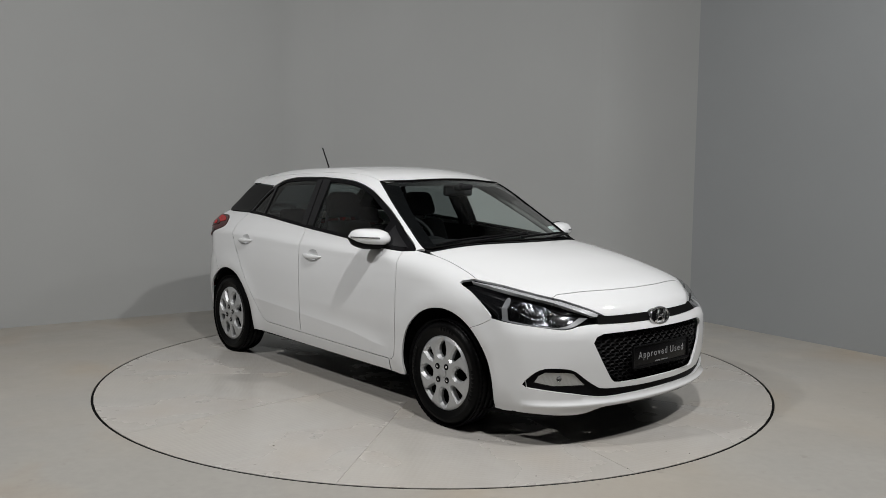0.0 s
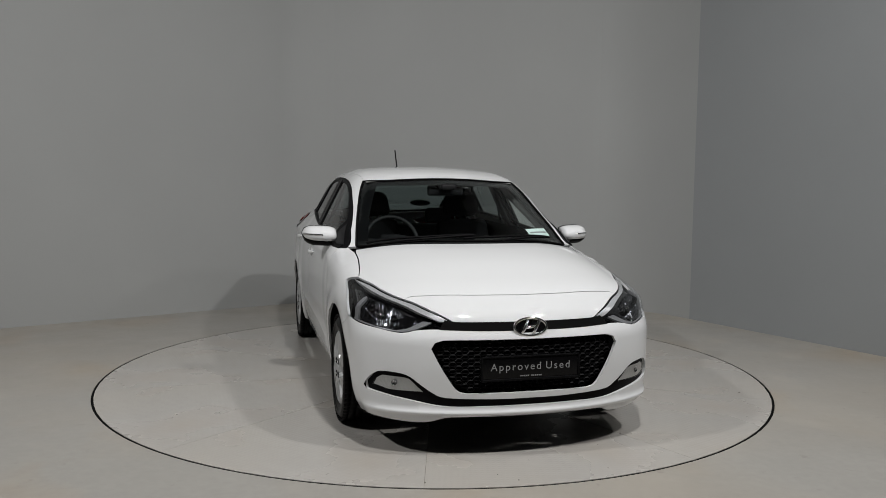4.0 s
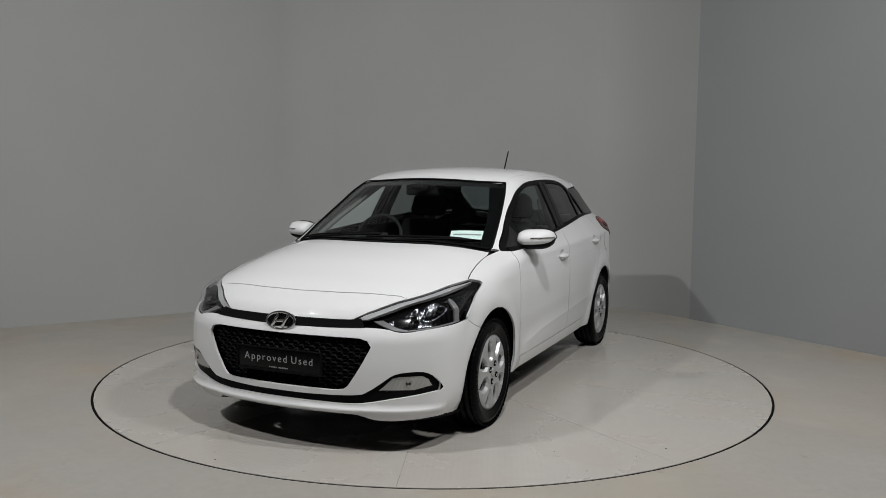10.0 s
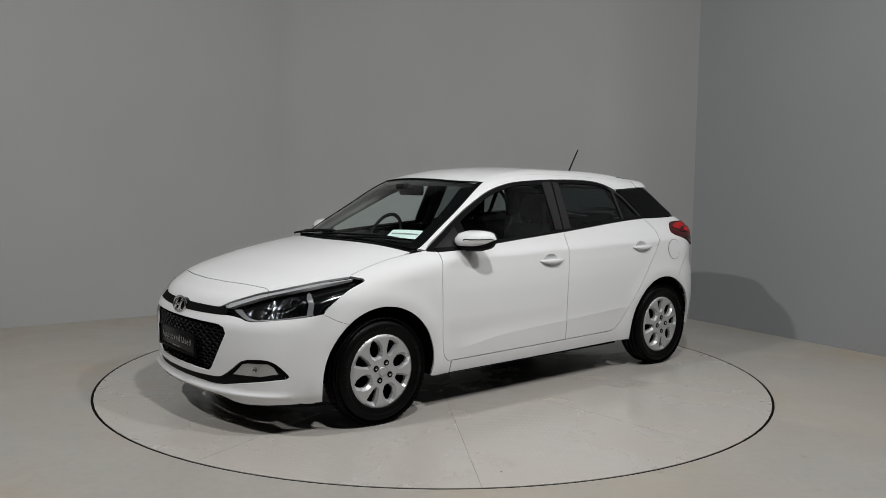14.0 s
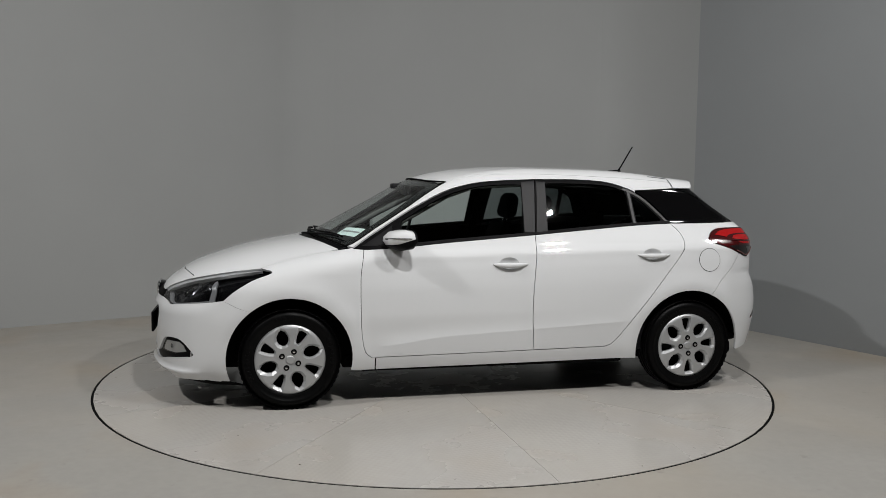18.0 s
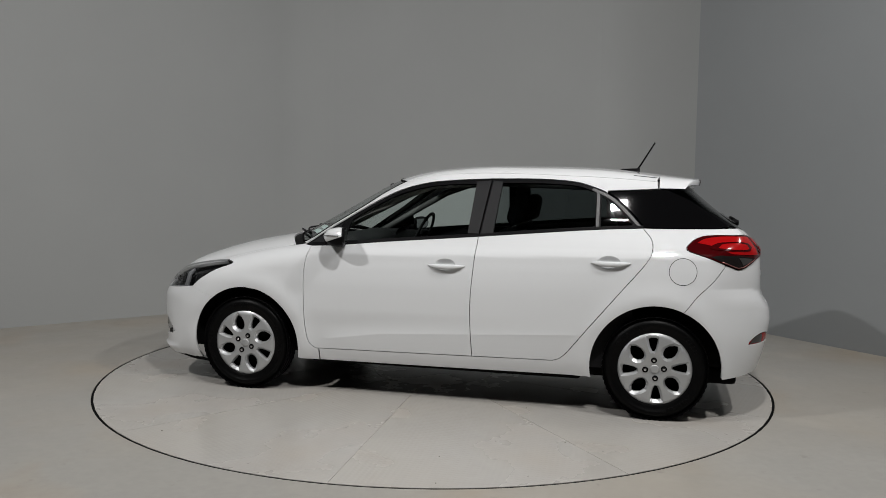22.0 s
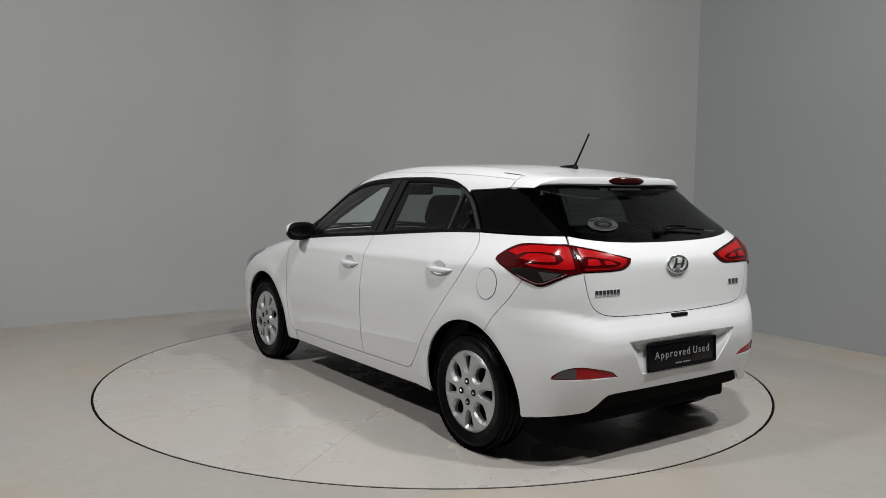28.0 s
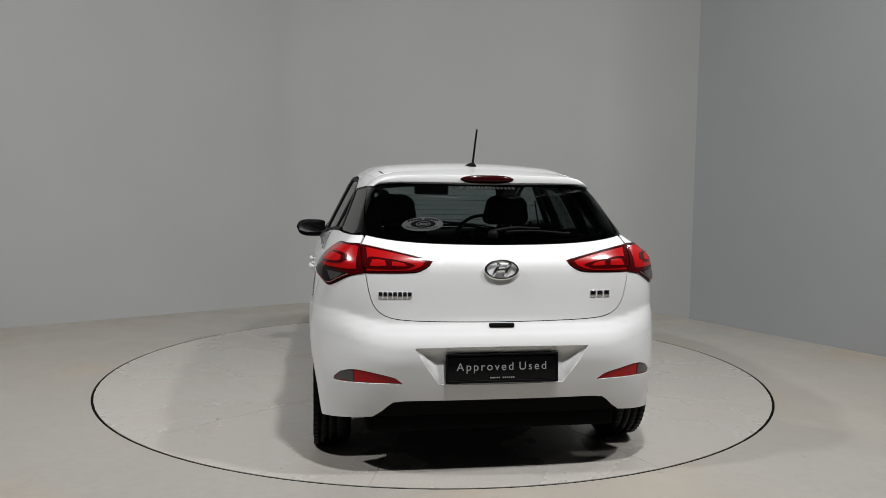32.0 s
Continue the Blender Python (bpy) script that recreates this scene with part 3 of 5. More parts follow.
# front bumper
fog_ring = [(0, .250), (10, .249), (19.8, .250), (28.3, .279), (36, .303), (39.0, .311), (39.9, .325), (38.2, .37), (36.0, .402), (33.4, .412), (28.6, .401), (25.2, .352), (22.4, .312), (19.5, .292), (9, .284), (0, .284)]
fog_left = line("C", fog_ring)
fog_hole = loop(fog_left, flip(fog_left)[::-1])
grille_half = line("C", [(0, .578), (12, .577), (20.4, .574), (22.2, .562), (23.0, .533)])
grille_half2 = line("C", [(23.0, .533), (20.4, .43), (17.6, .337), (16.6, .320), (15, .314), (8, .315), (0, .316)])
grille_hole = loop(grille_half, grille_half2, flip(grille_half2)[::-1], flip(grille_half)[::-1])
foot_left = line("C", [(46.56, .154), (44.5, .158), (40.5, .168), (37, .170), (33.5, .163), (27.5, .154), (23.5, .160), (20.6, .182), (18.5, .193), (10, .196), (0, .197)])
bumper_line = loop(lamp_low, wing_seam, FRONT_ARCH, foot_left, flip(foot_left)[::-1], flip(FRONT_ARCH)[::-1], flip(wing_seam)[::-1], flip(lamp_low)[::-1], slot_low[::-1])
cpanel("front_bumper", "C", bumper_line, WHITE, holes=(grille_hole, fog_hole), h=.028, gap=.0014, label="white front bumper with a six-sided grille opening")
cpanel("bumper_trim", "C", fog_hole, BLACK, off=-.014, gap=.0, h=.03, label="black plastic slot and lamp surround")
cpanel("grille_frame", "C", grille_hole, BLACK, off=-.05, gap=-.004, h=.03, rim=0)
lip = line("C", [(46.5, .16), (40, .172), (33.5, .166), (27.5, .157), (23.5, .163), (20.6, .185), (10, .20), (0, .20)])
lip2 = lip - np.array([.13, 0, .035])
cpart("air_dam", loft([[tuple(v) for v in loop(lip, flip(lip)[::-1])], [tuple(v) for v in loop(lip2, flip(lip2)[::-1])]], closed=False), DARK, "black rubber lip under the bumper")

# screens
screen = loop(line("T", [(1.13 - .42 * y * y, y) for y in np.linspace(-.682, .682, 17)]), screen_side, roof_front[::-1], flip(screen_side)[::-1])
cpanel("windscreen", "T", screen, GLASS, off=-.004, gap=.004, rim=0, h=.06, label="raked windscreen with a black printed border")
inner = line("T", [(1.085 - .42 * y * y, y) for y in np.linspace(-.61, .61, 15)])
top_in = line("T", [(.40, -.462), (.485, -.25), (.51, 0), (.485, .25), (.40, .462)])
cpanel("screen_border", "T", screen, GLOSSBLACK, holes=(loop(inner, line("T", [(.93, .61), (.66, .553), (.40, .462)]), top_in[::-1], flip(line("T", [(.93, .61), (.66, .553), (.40, .462)]))[::-1]),), off=-.0085, gap=.0, rim=0, h=.06)
cpanel("scuttle_panel", "T", loop(hood_back, line("T", [(.985, .70), (.96, .705), (.936, .682)], False), line("T", [(1.13 - .42 * y * y, y) for y in np.linspace(.682, -.682, 17)]), line("T", [(.936, -.682), (.96, -.705), (.985, -.70)], False)), BLACK, off=-.014, gap=0, h=.05)

ring = np.concatenate([screen[::2], screen[:2]])
cpart("screen_seal", tube([tuple(v) for v in ring - normals(ring) * .003], .0065, 6), DARK, "black rubber seal round the windscreen")

# side windows: black frames with panes in them
belt_up = lambda pts: [(x, z + .022) for x, z in pts]
pane_front = loop(line("S", belt_up([(.60, .943), (.31, .971), (-.155, 1.006)])), line("S", [(-.165, 1.03), (-.185, 1.325)], False), line("S", [(-.19, 1.328), (-.041, 1.326), (.137, 1.306), (.315, 1.255), (.49, 1.165), (.60, 1.10)]), line("S", [(.605, 1.09), (.612, .97)], False))
frame_front = loop(frame_a, line("S", [(-.285, 1.362), (-.236, 1.014)], False), belt_front[::-1], line("S", [(.845, .928), (.905, .934)], False))
both("window_frame", "S", frame_front, BLACK, parents=fdoors, holes=(pane_front,), off=-.003, h=.04, label="black window frame with a mirror corner")
both("window_pane", "S", pane_front, GLASS, parents=fdoors, off=-.008, gap=-.004, rim=.003, h=.06, label="clear side window")
pane_rear = loop(line("S", belt_up([(-.325, 1.021), (-.60, 1.045), (-.915, 1.069)])), line("S", [(-.92, 1.10), (-.915, 1.268)], False), line("S", [(-.905, 1.292), (-.795, 1.325), (-.579, 1.338), (-.355, 1.338)]), line("S", [(-.352, 1.33), (-.327, 1.06)], False))
pane_small = loop(line("S", belt_up([(-.955, 1.070), (-1.13, 1.08)])), line("S", [(-1.135, 1.11), (-1.02, 1.222), (-.955, 1.262)]), line("S", [(-.952, 1.25), (-.955, 1.10)], False))
frame_rear = loop(line("S", [(-.236, 1.014), (-.285, 1.362)], False), frame_b, frame_c, belt_rear[::-1])
both("window_frame", "S", frame_rear, BLACK, parents=rdoors, holes=(pane_rear, pane_small), off=-.003, h=.04, label="black window frame")
both("window_pane", "S", pane_rear, TINTED, parents=rdoors, off=-.008, gap=-.004, rim=.003, h=.06, label="dark tinted side window")
both("quarter_pane", "S", pane_small, TINTED, parents=rdoors, off=-.008, gap=-.004, rim=.003, h=.06, label="small dark tinted corner window")
# grey pillar cover and strips round the rear window
both("pillar_cover", "S", loop(line("S", [(-.165, 1.03), (-.188, 1.345)], False), line("S", [(-.28, 1.352), (-.236, 1.03)], False)), GREYTRIM, parents=fdoors, off=.001, gap=.002, rim=.006, h=.03)
both("pillar_cover", "S", loop(line("S", [(-.246, 1.03), (-.292, 1.350)], False), line("S", [(-.352, 1.345), (-.322, 1.03)], False)), GREYTRIM, parents=rdoors, off=.001, gap=.002, rim=.006, h=.03)
strip_out = fine([(-.90, 1.312), (-.985, 1.276), (-1.045, 1.236), (-1.12, 1.164), (-1.19, 1.09)])
both("corner_strip", "S", skin("S", np.concatenate([strip_out, (strip_out + np.array([.012, -.012]))[::-1]])), STRIPM, parents=rdoors, off=.001, gap=0, rim=.005, h=.03, label="grey strip")
both("divider_strip", "S", line("S", [(-.926, 1.078), (-.944, 1.079), (-.940, 1.288), (-.922, 1.296)], False, True), STRIPM, parents=rdoors, off=.001, gap=0, rim=.005, h=.03, label="grey strip")
quarter = loop(line("S", [(-.998, 1.285), (-1.06, 1.240), (-1.135, 1.168), (-1.205, 1.089)]), line("S", [(-1.30, 1.089), (-1.62, 1.092)], False), glass_edge[1:-1] + np.array([.006, 0, 0]), line("S", [(-1.275, 1.309), (-1.10, 1.298), (-.998, 1.292)], False))
both("quarter_panel", "D", quarter, GLAZE, off=-.004, gap=.002, h=.025, label="gloss black glazed corner behind the rear door")

# tailgate, rear screen, rear bumper
glass_low = line("D", [(36.2, 1.092), (31, 1.077), (24, 1.064), (14, 1.056), (0, 1.053)])
glass_high = line("D", [(54, 1.316), (40, 1.333), (22, 1.342), (0, 1.344)])
rear_screen = loop(glass_low[::-1], glass_edge, glass_high, flip(glass_high)[::-1], flip(glass_edge)[::-1], flip(glass_low))
inner_low = line("D", [(0, 1.078), (16, 1.083), (28, 1.095), (32.5, 1.108)])
inner_side = line("D", [(33.2, 1.125), (37.5, 1.19), (44, 1.285)], False)
inner_top = line("D", [(43, 1.305), (30, 1.318), (0, 1.322)])
cpanel("rear_screen", "D", rear_screen, REARGLASS, off=-.004, gap=.003, rim=.005, h=.05, label="dark tinted rear window with heating lines")
cpanel("screen_border", "D", rear_screen, GLOSSBLACK, holes=(loop(inner_low, inner_side, inner_top, flip(inner_top)[::-1], flip(inner_side)[::-1], flip(inner_low)[::-1]),), off=-.009, gap=.003, rim=0, h=.05)
tail_in_top = line("D", [(35.9, 1.053), (30, 1.033), (23, 1.005), (18.0, .984)])
tail_in_low = line("D", [(18.0, .984), (18.6, .963), (20.8, .939), (24, .932), (32.9, .931)])
tail_split = line("D", [(32.9, .931), (34.6, 1.0), (35.9, 1.053)])
gate_side = line("D", [(32.9, .931), (31.9, .84), (31.0, .79), (29.6, .755), (27.0, .730), (22, .718), (12, .712), (0, .710)])
gate = loop(glass_low[::-1], line("D", [(36.2, 1.092), (35.9, 1.053)], False), tail_in_top, tail_in_low, gate_side, flip(gate_side)[::-1], flip(tail_in_low)[::-1], flip(tail_in_top)[::-1], flip(glass_low))
both("glass_joint", "D", line("D", [(35.0, 1.094), (37.6, 1.14), (41.5, 1.20), (46, 1.26), (51, 1.31), (55, 1.31), (49.5, 1.26), (45, 1.20), (41, 1.14), (38, 1.094)], closed=True), GLAZE, off=-.011, gap=0, rim=0, h=.03)
tailgate = cpanel("tailgate", "D", gate, WHITE, label="white tailgate with chrome badge and letters")
tail_out_low = line("D", [(32.9, .931), (36.5, .915), (40.5, .880), (42.4, .866), (43.6, .865)])
bump_end = line("D", [(43.6, .865), (47.2, .890)], False)
rear_foot_left = line("D", [(46.7, .243), (44, .250), (38, .266), (31.0, .281)])
diff_edge = line("D", [(31.0, .281), (28.6, .312), (26.6, .345), (24.0, .357), (12, .357), (0, .357)])
plate_hole = line("R", [(.395, .604), (.200, .606), (0, .607), (-.20, .606), (-.395, .604), (-.345, .52), (-.285, .436), (0, .432), (.285, .436), (.345, .52)], False, True)
refl = line("D", [(40.1, .443), (38.5, .478), (36.2, .497), (33, .503), (28.5, .487), (25.2, .468), (23.6, .443), (28, .444), (34, .444)], closed=True)
rear_line = loop(gate_side[::-1], tail_out_low, bump_end, bumper_cut, REAR_ARCH_BACK, rear_foot_left, diff_edge)
rear_line = loop(rear_line, flip(rear_line)[::-1])
cpanel("rear_bumper", "D", rear_line, WHITE, holes=(plate_hole, refl, flip(refl)), h=.020, gap=.0013, label="white rear bumper with a recess for the plate")
cpanel("plate_recess", "R", plate_hole, WHITE, off=-.0045, gap=-.003, rim=0, h=.02, dent=lambda P: .034 * np.clip(near(P[:, 1:], np.array([(.395, .604), (-.395, .604), (-.285, .436), (.285, .436)])) / .035, 0, 1) * np.clip((P[:, 2] - .436) / .10, 0, 1))
diff_low = line("D", [(31.0, .281), (28.5, .276), (20, .276), (0, .276)])
cpanel("diffuser", "D", loop(loop(diff_edge[::-1], diff_low), flip(loop(diff_edge[::-1], diff_low))[::-1]), DARK, off=-.02, gap=-.003, h=.035, label="black plastic lower rear bumper")

# lamps
tail_outer = loop(tail_split, line("D", [(35.9, 1.053), (46, 1.052), (50, 1.040), (53.5, 1.012), (56.0, .972), (52, .935), (48.0, .899), (43.6, .865)]), tail_out_low[::-1])
tail_inner = loop(tail_split[::-1], tail_in_low[::-1], tail_in_top[::-1])
smoke_zone = loop(line("D", [(36.8, .927), (43.0, .944), (48.5, .946)], False), line("D", [(51, .936), (48.0, .908), (43.8, .874), (41.5, .880), (38.5, .908)]))
red_outer = loop(line("D", [(35.0, .948), (36.2, 1.040)], False), line("D", [(37, 1.044), (44, 1.044), (49, 1.030), (52.0, 1.008)]), line("D", [(48.2, .990), (45.8, .958), (43, .952), (37, .945)]))
red_inner = loop(line("D", [(34.2, 1.038), (29, 1.020), (23, .996), (19.8, .980)]), line("D", [(20.4, .962), (22.6, .946), (26, .941), (32.6, .941)]))
for o in (False, True):
    t = cpanel("tail_lamp", "D", tail_outer, DEEPRED, other=o, off=.004, h=.02, label="dark red tail lamp wrapping round the corner")
    panel("red_lens", "D", red_outer, RED, t, other=o, off=.006, h=.02, gap=0, rim=.003, label="bright red lens")
    panel("lower_lens", "D", smoke_zone, SMOKE, t, other=o, off=.006, h=.02, gap=0, rim=.003)
    panel("clear_lens", "D", line("D", [(38.4, .925), (43.4, .934), (42.0, .890), (39.6, .906)], False, True), GREYLENS, t, other=o, off=.0075, h=.02, gap=0, rim=.002, label="grey ribbed clear lens")
    band = line("D", [(50.0, .980), (47, .970), (43, .966), (39, .968), (37.6, .985), (38.4, 1.006), (42, 1.016), (47, 1.008)], closed=True)
    panel("inner_lamp", "D", band, DEEPRED, t, other=o, off=.008, h=.02, gap=0, rim=.003, label="deep red inner lamp")
    core = line("D", [(48.0, .982), (43, .974), (39.4, .978), (39.6, .998), (42.5, 1.008), (46.5, 1.0)], closed=True)
    panel("lamp_core", "D", core, RED, t, other=o, off=.010, h=.02, gap=0, rim=.003)
    t = cpanel("tail_lamp", "D", tail_inner, DEEPRED, other=o, off=.004, h=.02, label="dark red tail lamp on the tailgate")
    panel("red_lens", "D", red_inner, RED, t, other=o, off=.006, h=.02, gap=0, rim=.003, label="bright red lens")
    band = line("D", [(33.2, .957), (32.9, .996), (28.5, .990), (24, .975), (22.0, .962), (23.6, .951), (28, .949)], closed=True)
    panel("inner_lamp", "D", band, DEEPRED, t, other=o, off=.008, h=.02, gap=0, rim=.003, label="deep red inner lamp")
    for pts in ([(32.0, .961), (31.8, .985), (29.0, .982), (28.4, .962)], [(27.2, .961), (27.4, .978), (24.8, .971), (23.8, .960)]):
        panel("lamp_core", "D", line("D", pts, closed=True), RED, t, other=o, off=.010, h=.02, gap=0, rim=.003)
    r = cpanel("rear_reflector", "D", refl, RED, other=o, off=-.004, h=.02, label="red reflector with a clear outer end")
    ends = line("D", [(39.6, .446), (38.3, .477), (36.1, .494), (34.6, .497)])
    panel("clear_end", "D", loop(ends, line("D", [(34.4, .49), (34.4, .448)], False)), GREYLENS, r, other=o, off=-.0005, gap=0, rim=.003, h=.01)
lamp_outline = loop(lamp_top_rear, lamp_top_front, lamp_under, lamp_low, lamp_out)
for o in (False, True):
    h = cpanel("headlamp", "C", lamp_outline, LENS, other=o, off=.001, gap=.0025, rim=0, h=.03, label="large swept-back clear headlamp")
    panel("housing", "C", lamp_outline, GLOSSBLACK, h, other=o, off=-.045, gap=-.004, rim=0, h=.03, label="black lamp housing")
    brow = loop(line("C", [(55.0, .813), (46, .797), (38.8, .773), (31.8, .744), (28.3, .728), (21.8, .684), (18.9, .655)]), line("C", [(22.0, .662), (26, .694), (31.5, .730), (38.8, .762), (46, .789), (51, .803)]))
    panel("brow", "C", brow, BROWM, h, other=o, off=-.006, gap=0, rim=.02, h=.02, label="pale silver strip along the top of the lamp")
    for pts in ([(23.4, .656), (28.3, .619), (31.2, .612), (31.4, .619), (29.2, .628), (25.6, .661)], [(43.8, .642), (45.2, .645), (45.4, .70), (43.9, .752), (42.8, .752), (44.1, .70)], [(31.2, .612), (37, .623), (45.4, .641), (45.4, .646), (37, .6275), (31.2, .6165)]):
        panel("bezel", "C", skin("C", fine(pts, every=.5)), PALE, h, other=o, off=-.012, gap=0, rim=.015, h=.02, label="silver bezel round the reflector")
    facets = line("C", [(26.6, .656), (30.2, .624), (36.5, .631), (43.0, .648), (43.2, .700), (42.2, .750), (38, .746), (32, .712), (28.5, .682)], closed=True)
    panel("reflector", "C", facets, REFLECTOR, h, other=o, off=-.024, gap=.002, rim=.012, h=.007, dent=lambda P: .024 * np.clip(1 - ((P[:, 1] - .60) / .09) ** 2 - ((P[:, 2] - .67) / .055) ** 2, 0, 1) + .016 * np.clip(1 - ((P[:, 1] - .72) / .05) ** 2 - ((P[:, 2] - .705) / .045) ** 2, 0, 1) + .0045 * np.abs(np.sin((P[:, 1] + .3 * P[:, 2]) * math.pi / .019)), label="smooth grey reflector bowls")
    for a, z, rr in ((39.8, .700, .020), (33.0, .664, .016)):
        c = skin("C", [(a, z)])[0]
        n = Vector(normals(c[None])[0])
        n = Vector((.86, .5, .05)).normalized()
        bm = lathe([(.001, -.012), (rr * .35, -.0122), (rr * .75, -.0135), (rr, -.016), (rr * 1.1, -.024)], 28, "X")
        bm.transform(Matrix.Translation(Vector(c) + n * -.008) @ n.to_track_quat("X", "Z").to_matrix().to_4x4())
        if o:
            bm.transform(Matrix.Diagonal((1, -1, 1, 1)))
            bmesh.ops.reverse_faces(bm, faces=bm.faces)
        part("bulb_cover", bm, GLOSSBLACK, h, "round bulb cover")
    fl = line("C", [(24.8, .317), (27.9, .380), (29.5, .388), (34.8, .390), (36.4, .372), (37.4, .336), (33, .318)], False, True)
    f = cpanel("fog_lamp", "C", fl, LENS, other=o, off=-.006, gap=.001, rim=.006, h=.02, label="clear fog lamp in a black surround")
    panel("reflector", "C", fl, FOGM, f, other=o, off=-.0125, gap=.002, rim=0, h=.005, dent=lambda P: .0014 * np.abs(np.sin((P[:, 1] - .4 * P[:, 2]) * math.pi / .019)))
    c = skin("C", [(31.5, .358)])[0]
    bm = lathe([(.001, -.001), (.008, 0), (.013, .003), (.014, .005)], 24, "X", at=(0, 0, 0))
    bm.transform(Matrix.Translation(Vector(c) + Vector((-.010, -.004, 0))) @ Matrix.Rotation(radians(25), 4, "Z"))
    if o:
        bm.transform(Matrix.Diagonal((1, -1, 1, 1)))
        bmesh.ops.reverse_faces(bm, faces=bm.faces)
    part("bulb_bowl", bm, DIMCHROME, f)

# dark inner body that closes the panels from within
cpart("engine_bay", box(.95, 1.93, -.62, .62, .20, .60, .04), DARK)
cpart("floor_pan", box(-1.75, .96, -.60, .60, .17, .26, .02), DARK)
cpart("floor_side", box(-.86, .86, -.76, .76, .18, .26, .02), DARK)
cpart("boot_floor", box(-1.80, -1.02, -.60, .60, .262, .86, .03), DARK)
for s in (1, -1):
    for wx in (1.283, -1.283):
        bm = lathe([(.385, .80), (.39, .60), (.37, .585), (.02, .585)], 40, "Y", at=(wx, 0, .285), turn=2 * math.pi)
        if s < 0:
            bm.transform(Matrix.Diagonal((1, -1, 1, 1)))
            bmesh.ops.reverse_faces(bm, faces=bm.faces)
        bmesh.ops.bisect_plane(bm, geom=bm.verts[:] + bm.edges[:] + bm.faces[:], plane_co=(0, 0, .24 if wx > 0 else .34), plane_no=(0, 0, 1), clear_inner=True)
        cpart("arch_liner", bm, DARK, "black wheel arch liner")


def wheel():
    """A tyre on a steel wheel with an eight-hole silver cover; its outer face looks along +y."""
    w = new("wheel")
    R, hw = .298, .088
    prof = [(.205, -hw + .01), (.22, -hw), (.262, -hw - .004), (.284, -hw + .012), (.294, -hw + .030)]
    for k in range(4):
        a = -hw + .036 + k * .038
        prof += [(R, a), (R, a + .028), (R - .008, a + .030), (R - .008, a + .036)]
    prof = prof[:-2] + [(.294, hw - .030), (.284, hw - .012), (.262, hw + .004), (.245, hw + .005), (.243, hw + .002), (.222, hw + .001), (.207, hw - .008)]
    bm = lathe(prof, 180)
    for v in bm.verts:                                       # cross grooves on the tread's shoulders
        r, a = math.hypot(v.co.x, v.co.z), math.atan2(v.co.z, v.co.x)
        if r > .290 and abs(v.co.y) > hw - .055 and round(a / (2 * math.pi) * 180) % 3 == 0:
            v.co.x, v.co.z = v.co.x * .986, v.co.z * .986
    part("tyre", bm, RUBBER, w, "black rubber tyre with moulded sidewall")
    for a0, n in ((60, 8), (240, 8), (150, 5)):
        for k in range(n):
            a = radians(a0 + (k - n / 2) * 5.4)
            bm = box(-.0085, .0085, -.0008, .0012, -.011, .011, .0004, 1)
            bm.transform(Matrix.Rotation(-a, 4, "Y") @ Matrix.Translation((.246, hw + .0042, 0)) @ Matrix.Rotation(radians(90), 4, "Y"))
            part("sidewall_mark", bm, RUBBER, w)
    part("rim", lathe([(.208, -hw + .01), (.200, -.02), (.18, .0), (.05, .02), (.001, .02)], 48), DARK, w)
    n = 8
    outer = [(.212 * math.cos(a), .212 * math.sin(a)) for a in np.linspace(0, 2 * np.pi, 96, endpoint=False)]
    # two kinds of holes in turn: a narrow wedge over each nut, a wide round-ended one between
    wedge = [(.106, -.006), (.104, .004), (.118, .013), (.142, .020), (.166, .026), (.172, .016), (.174, -.006), (.170, -.020), (.146, -.018), (.122, -.013)]
    wide = [(.096, -.012), (.092, 0), (.096, .013), (.112, .026), (.134, .030), (.158, .024), (.176, .008), (.170, -.006), (.150, -.024), (.128, -.030), (.108, -.024)]
    holes, inners = [], []
    for k in range(n):
        c = 2 * math.pi * k / n
        ring = np.array(wide if k % 2 else wedge)
        mid = np.array([.138, .0])
        turn = lambda q: [(r * math.cos(c) - t * math.sin(c), r * math.sin(c) + t * math.cos(c)) for r, t in q]
        inners.append(turn(mid + (ring - mid) * 1.17))
        # the slope round a hole is broad towards the rim and on one flank
        big = mid + (ring - mid) * 1.38
        big = big + np.stack([np.where(ring[:, 0] > .15, .009, 0), np.where(ring[:, 1] < 0, -.0095, .002)], 1)
        holes.append(turn(big))
    gx, gy = np.meshgrid(np.arange(-.21, .21, .011), np.arange(-.21, .21, .0105))
    g = np.stack([gx.ravel(), gy.ravel()], 1)
    g = g[np.hypot(*g.T) < .206]
    for q in holes:
        g = g[~inside(g, np.array(q)) & (near(g, np.array(q)) > .004)]
    pts, edges = [], []
    for q in [outer] + holes:
        s = len(pts)
        edges += [(s + i, s + (i + 1) % len(q)) for i in range(len(q))]
        pts += q
    vs, _, fs, _, _, _ = delaunay_2d_cdt([Vector(v) for v in pts + [tuple(v) for v in g]], edges, [], 0, 1e-7)
    bm = bmesh.new()

    def depth(x, y):
        r = math.hypot(x, y)
        return .088 + .004 * math.sin(min(1, r / .2) * math.pi) - .012 * float(step(.190, .212, r)) - .003 * float(step(.040, .030, r))
    bv = [bm.verts.new((v[0], depth(v[0], v[1]), v[1])) for v in vs]
    for f in fs:
        m = sum((vs[i] for i in f), Vector((0, 0))) / len(f)
        if not any(inside(np.array([m]), np.array(q))[0] for q in holes):
            bm.faces.new([bv[i] for i in f])
    rim_ring = [e for e in bm.edges if e.is_boundary and math.hypot(*(e.verts[0].co.xz)) > .208]
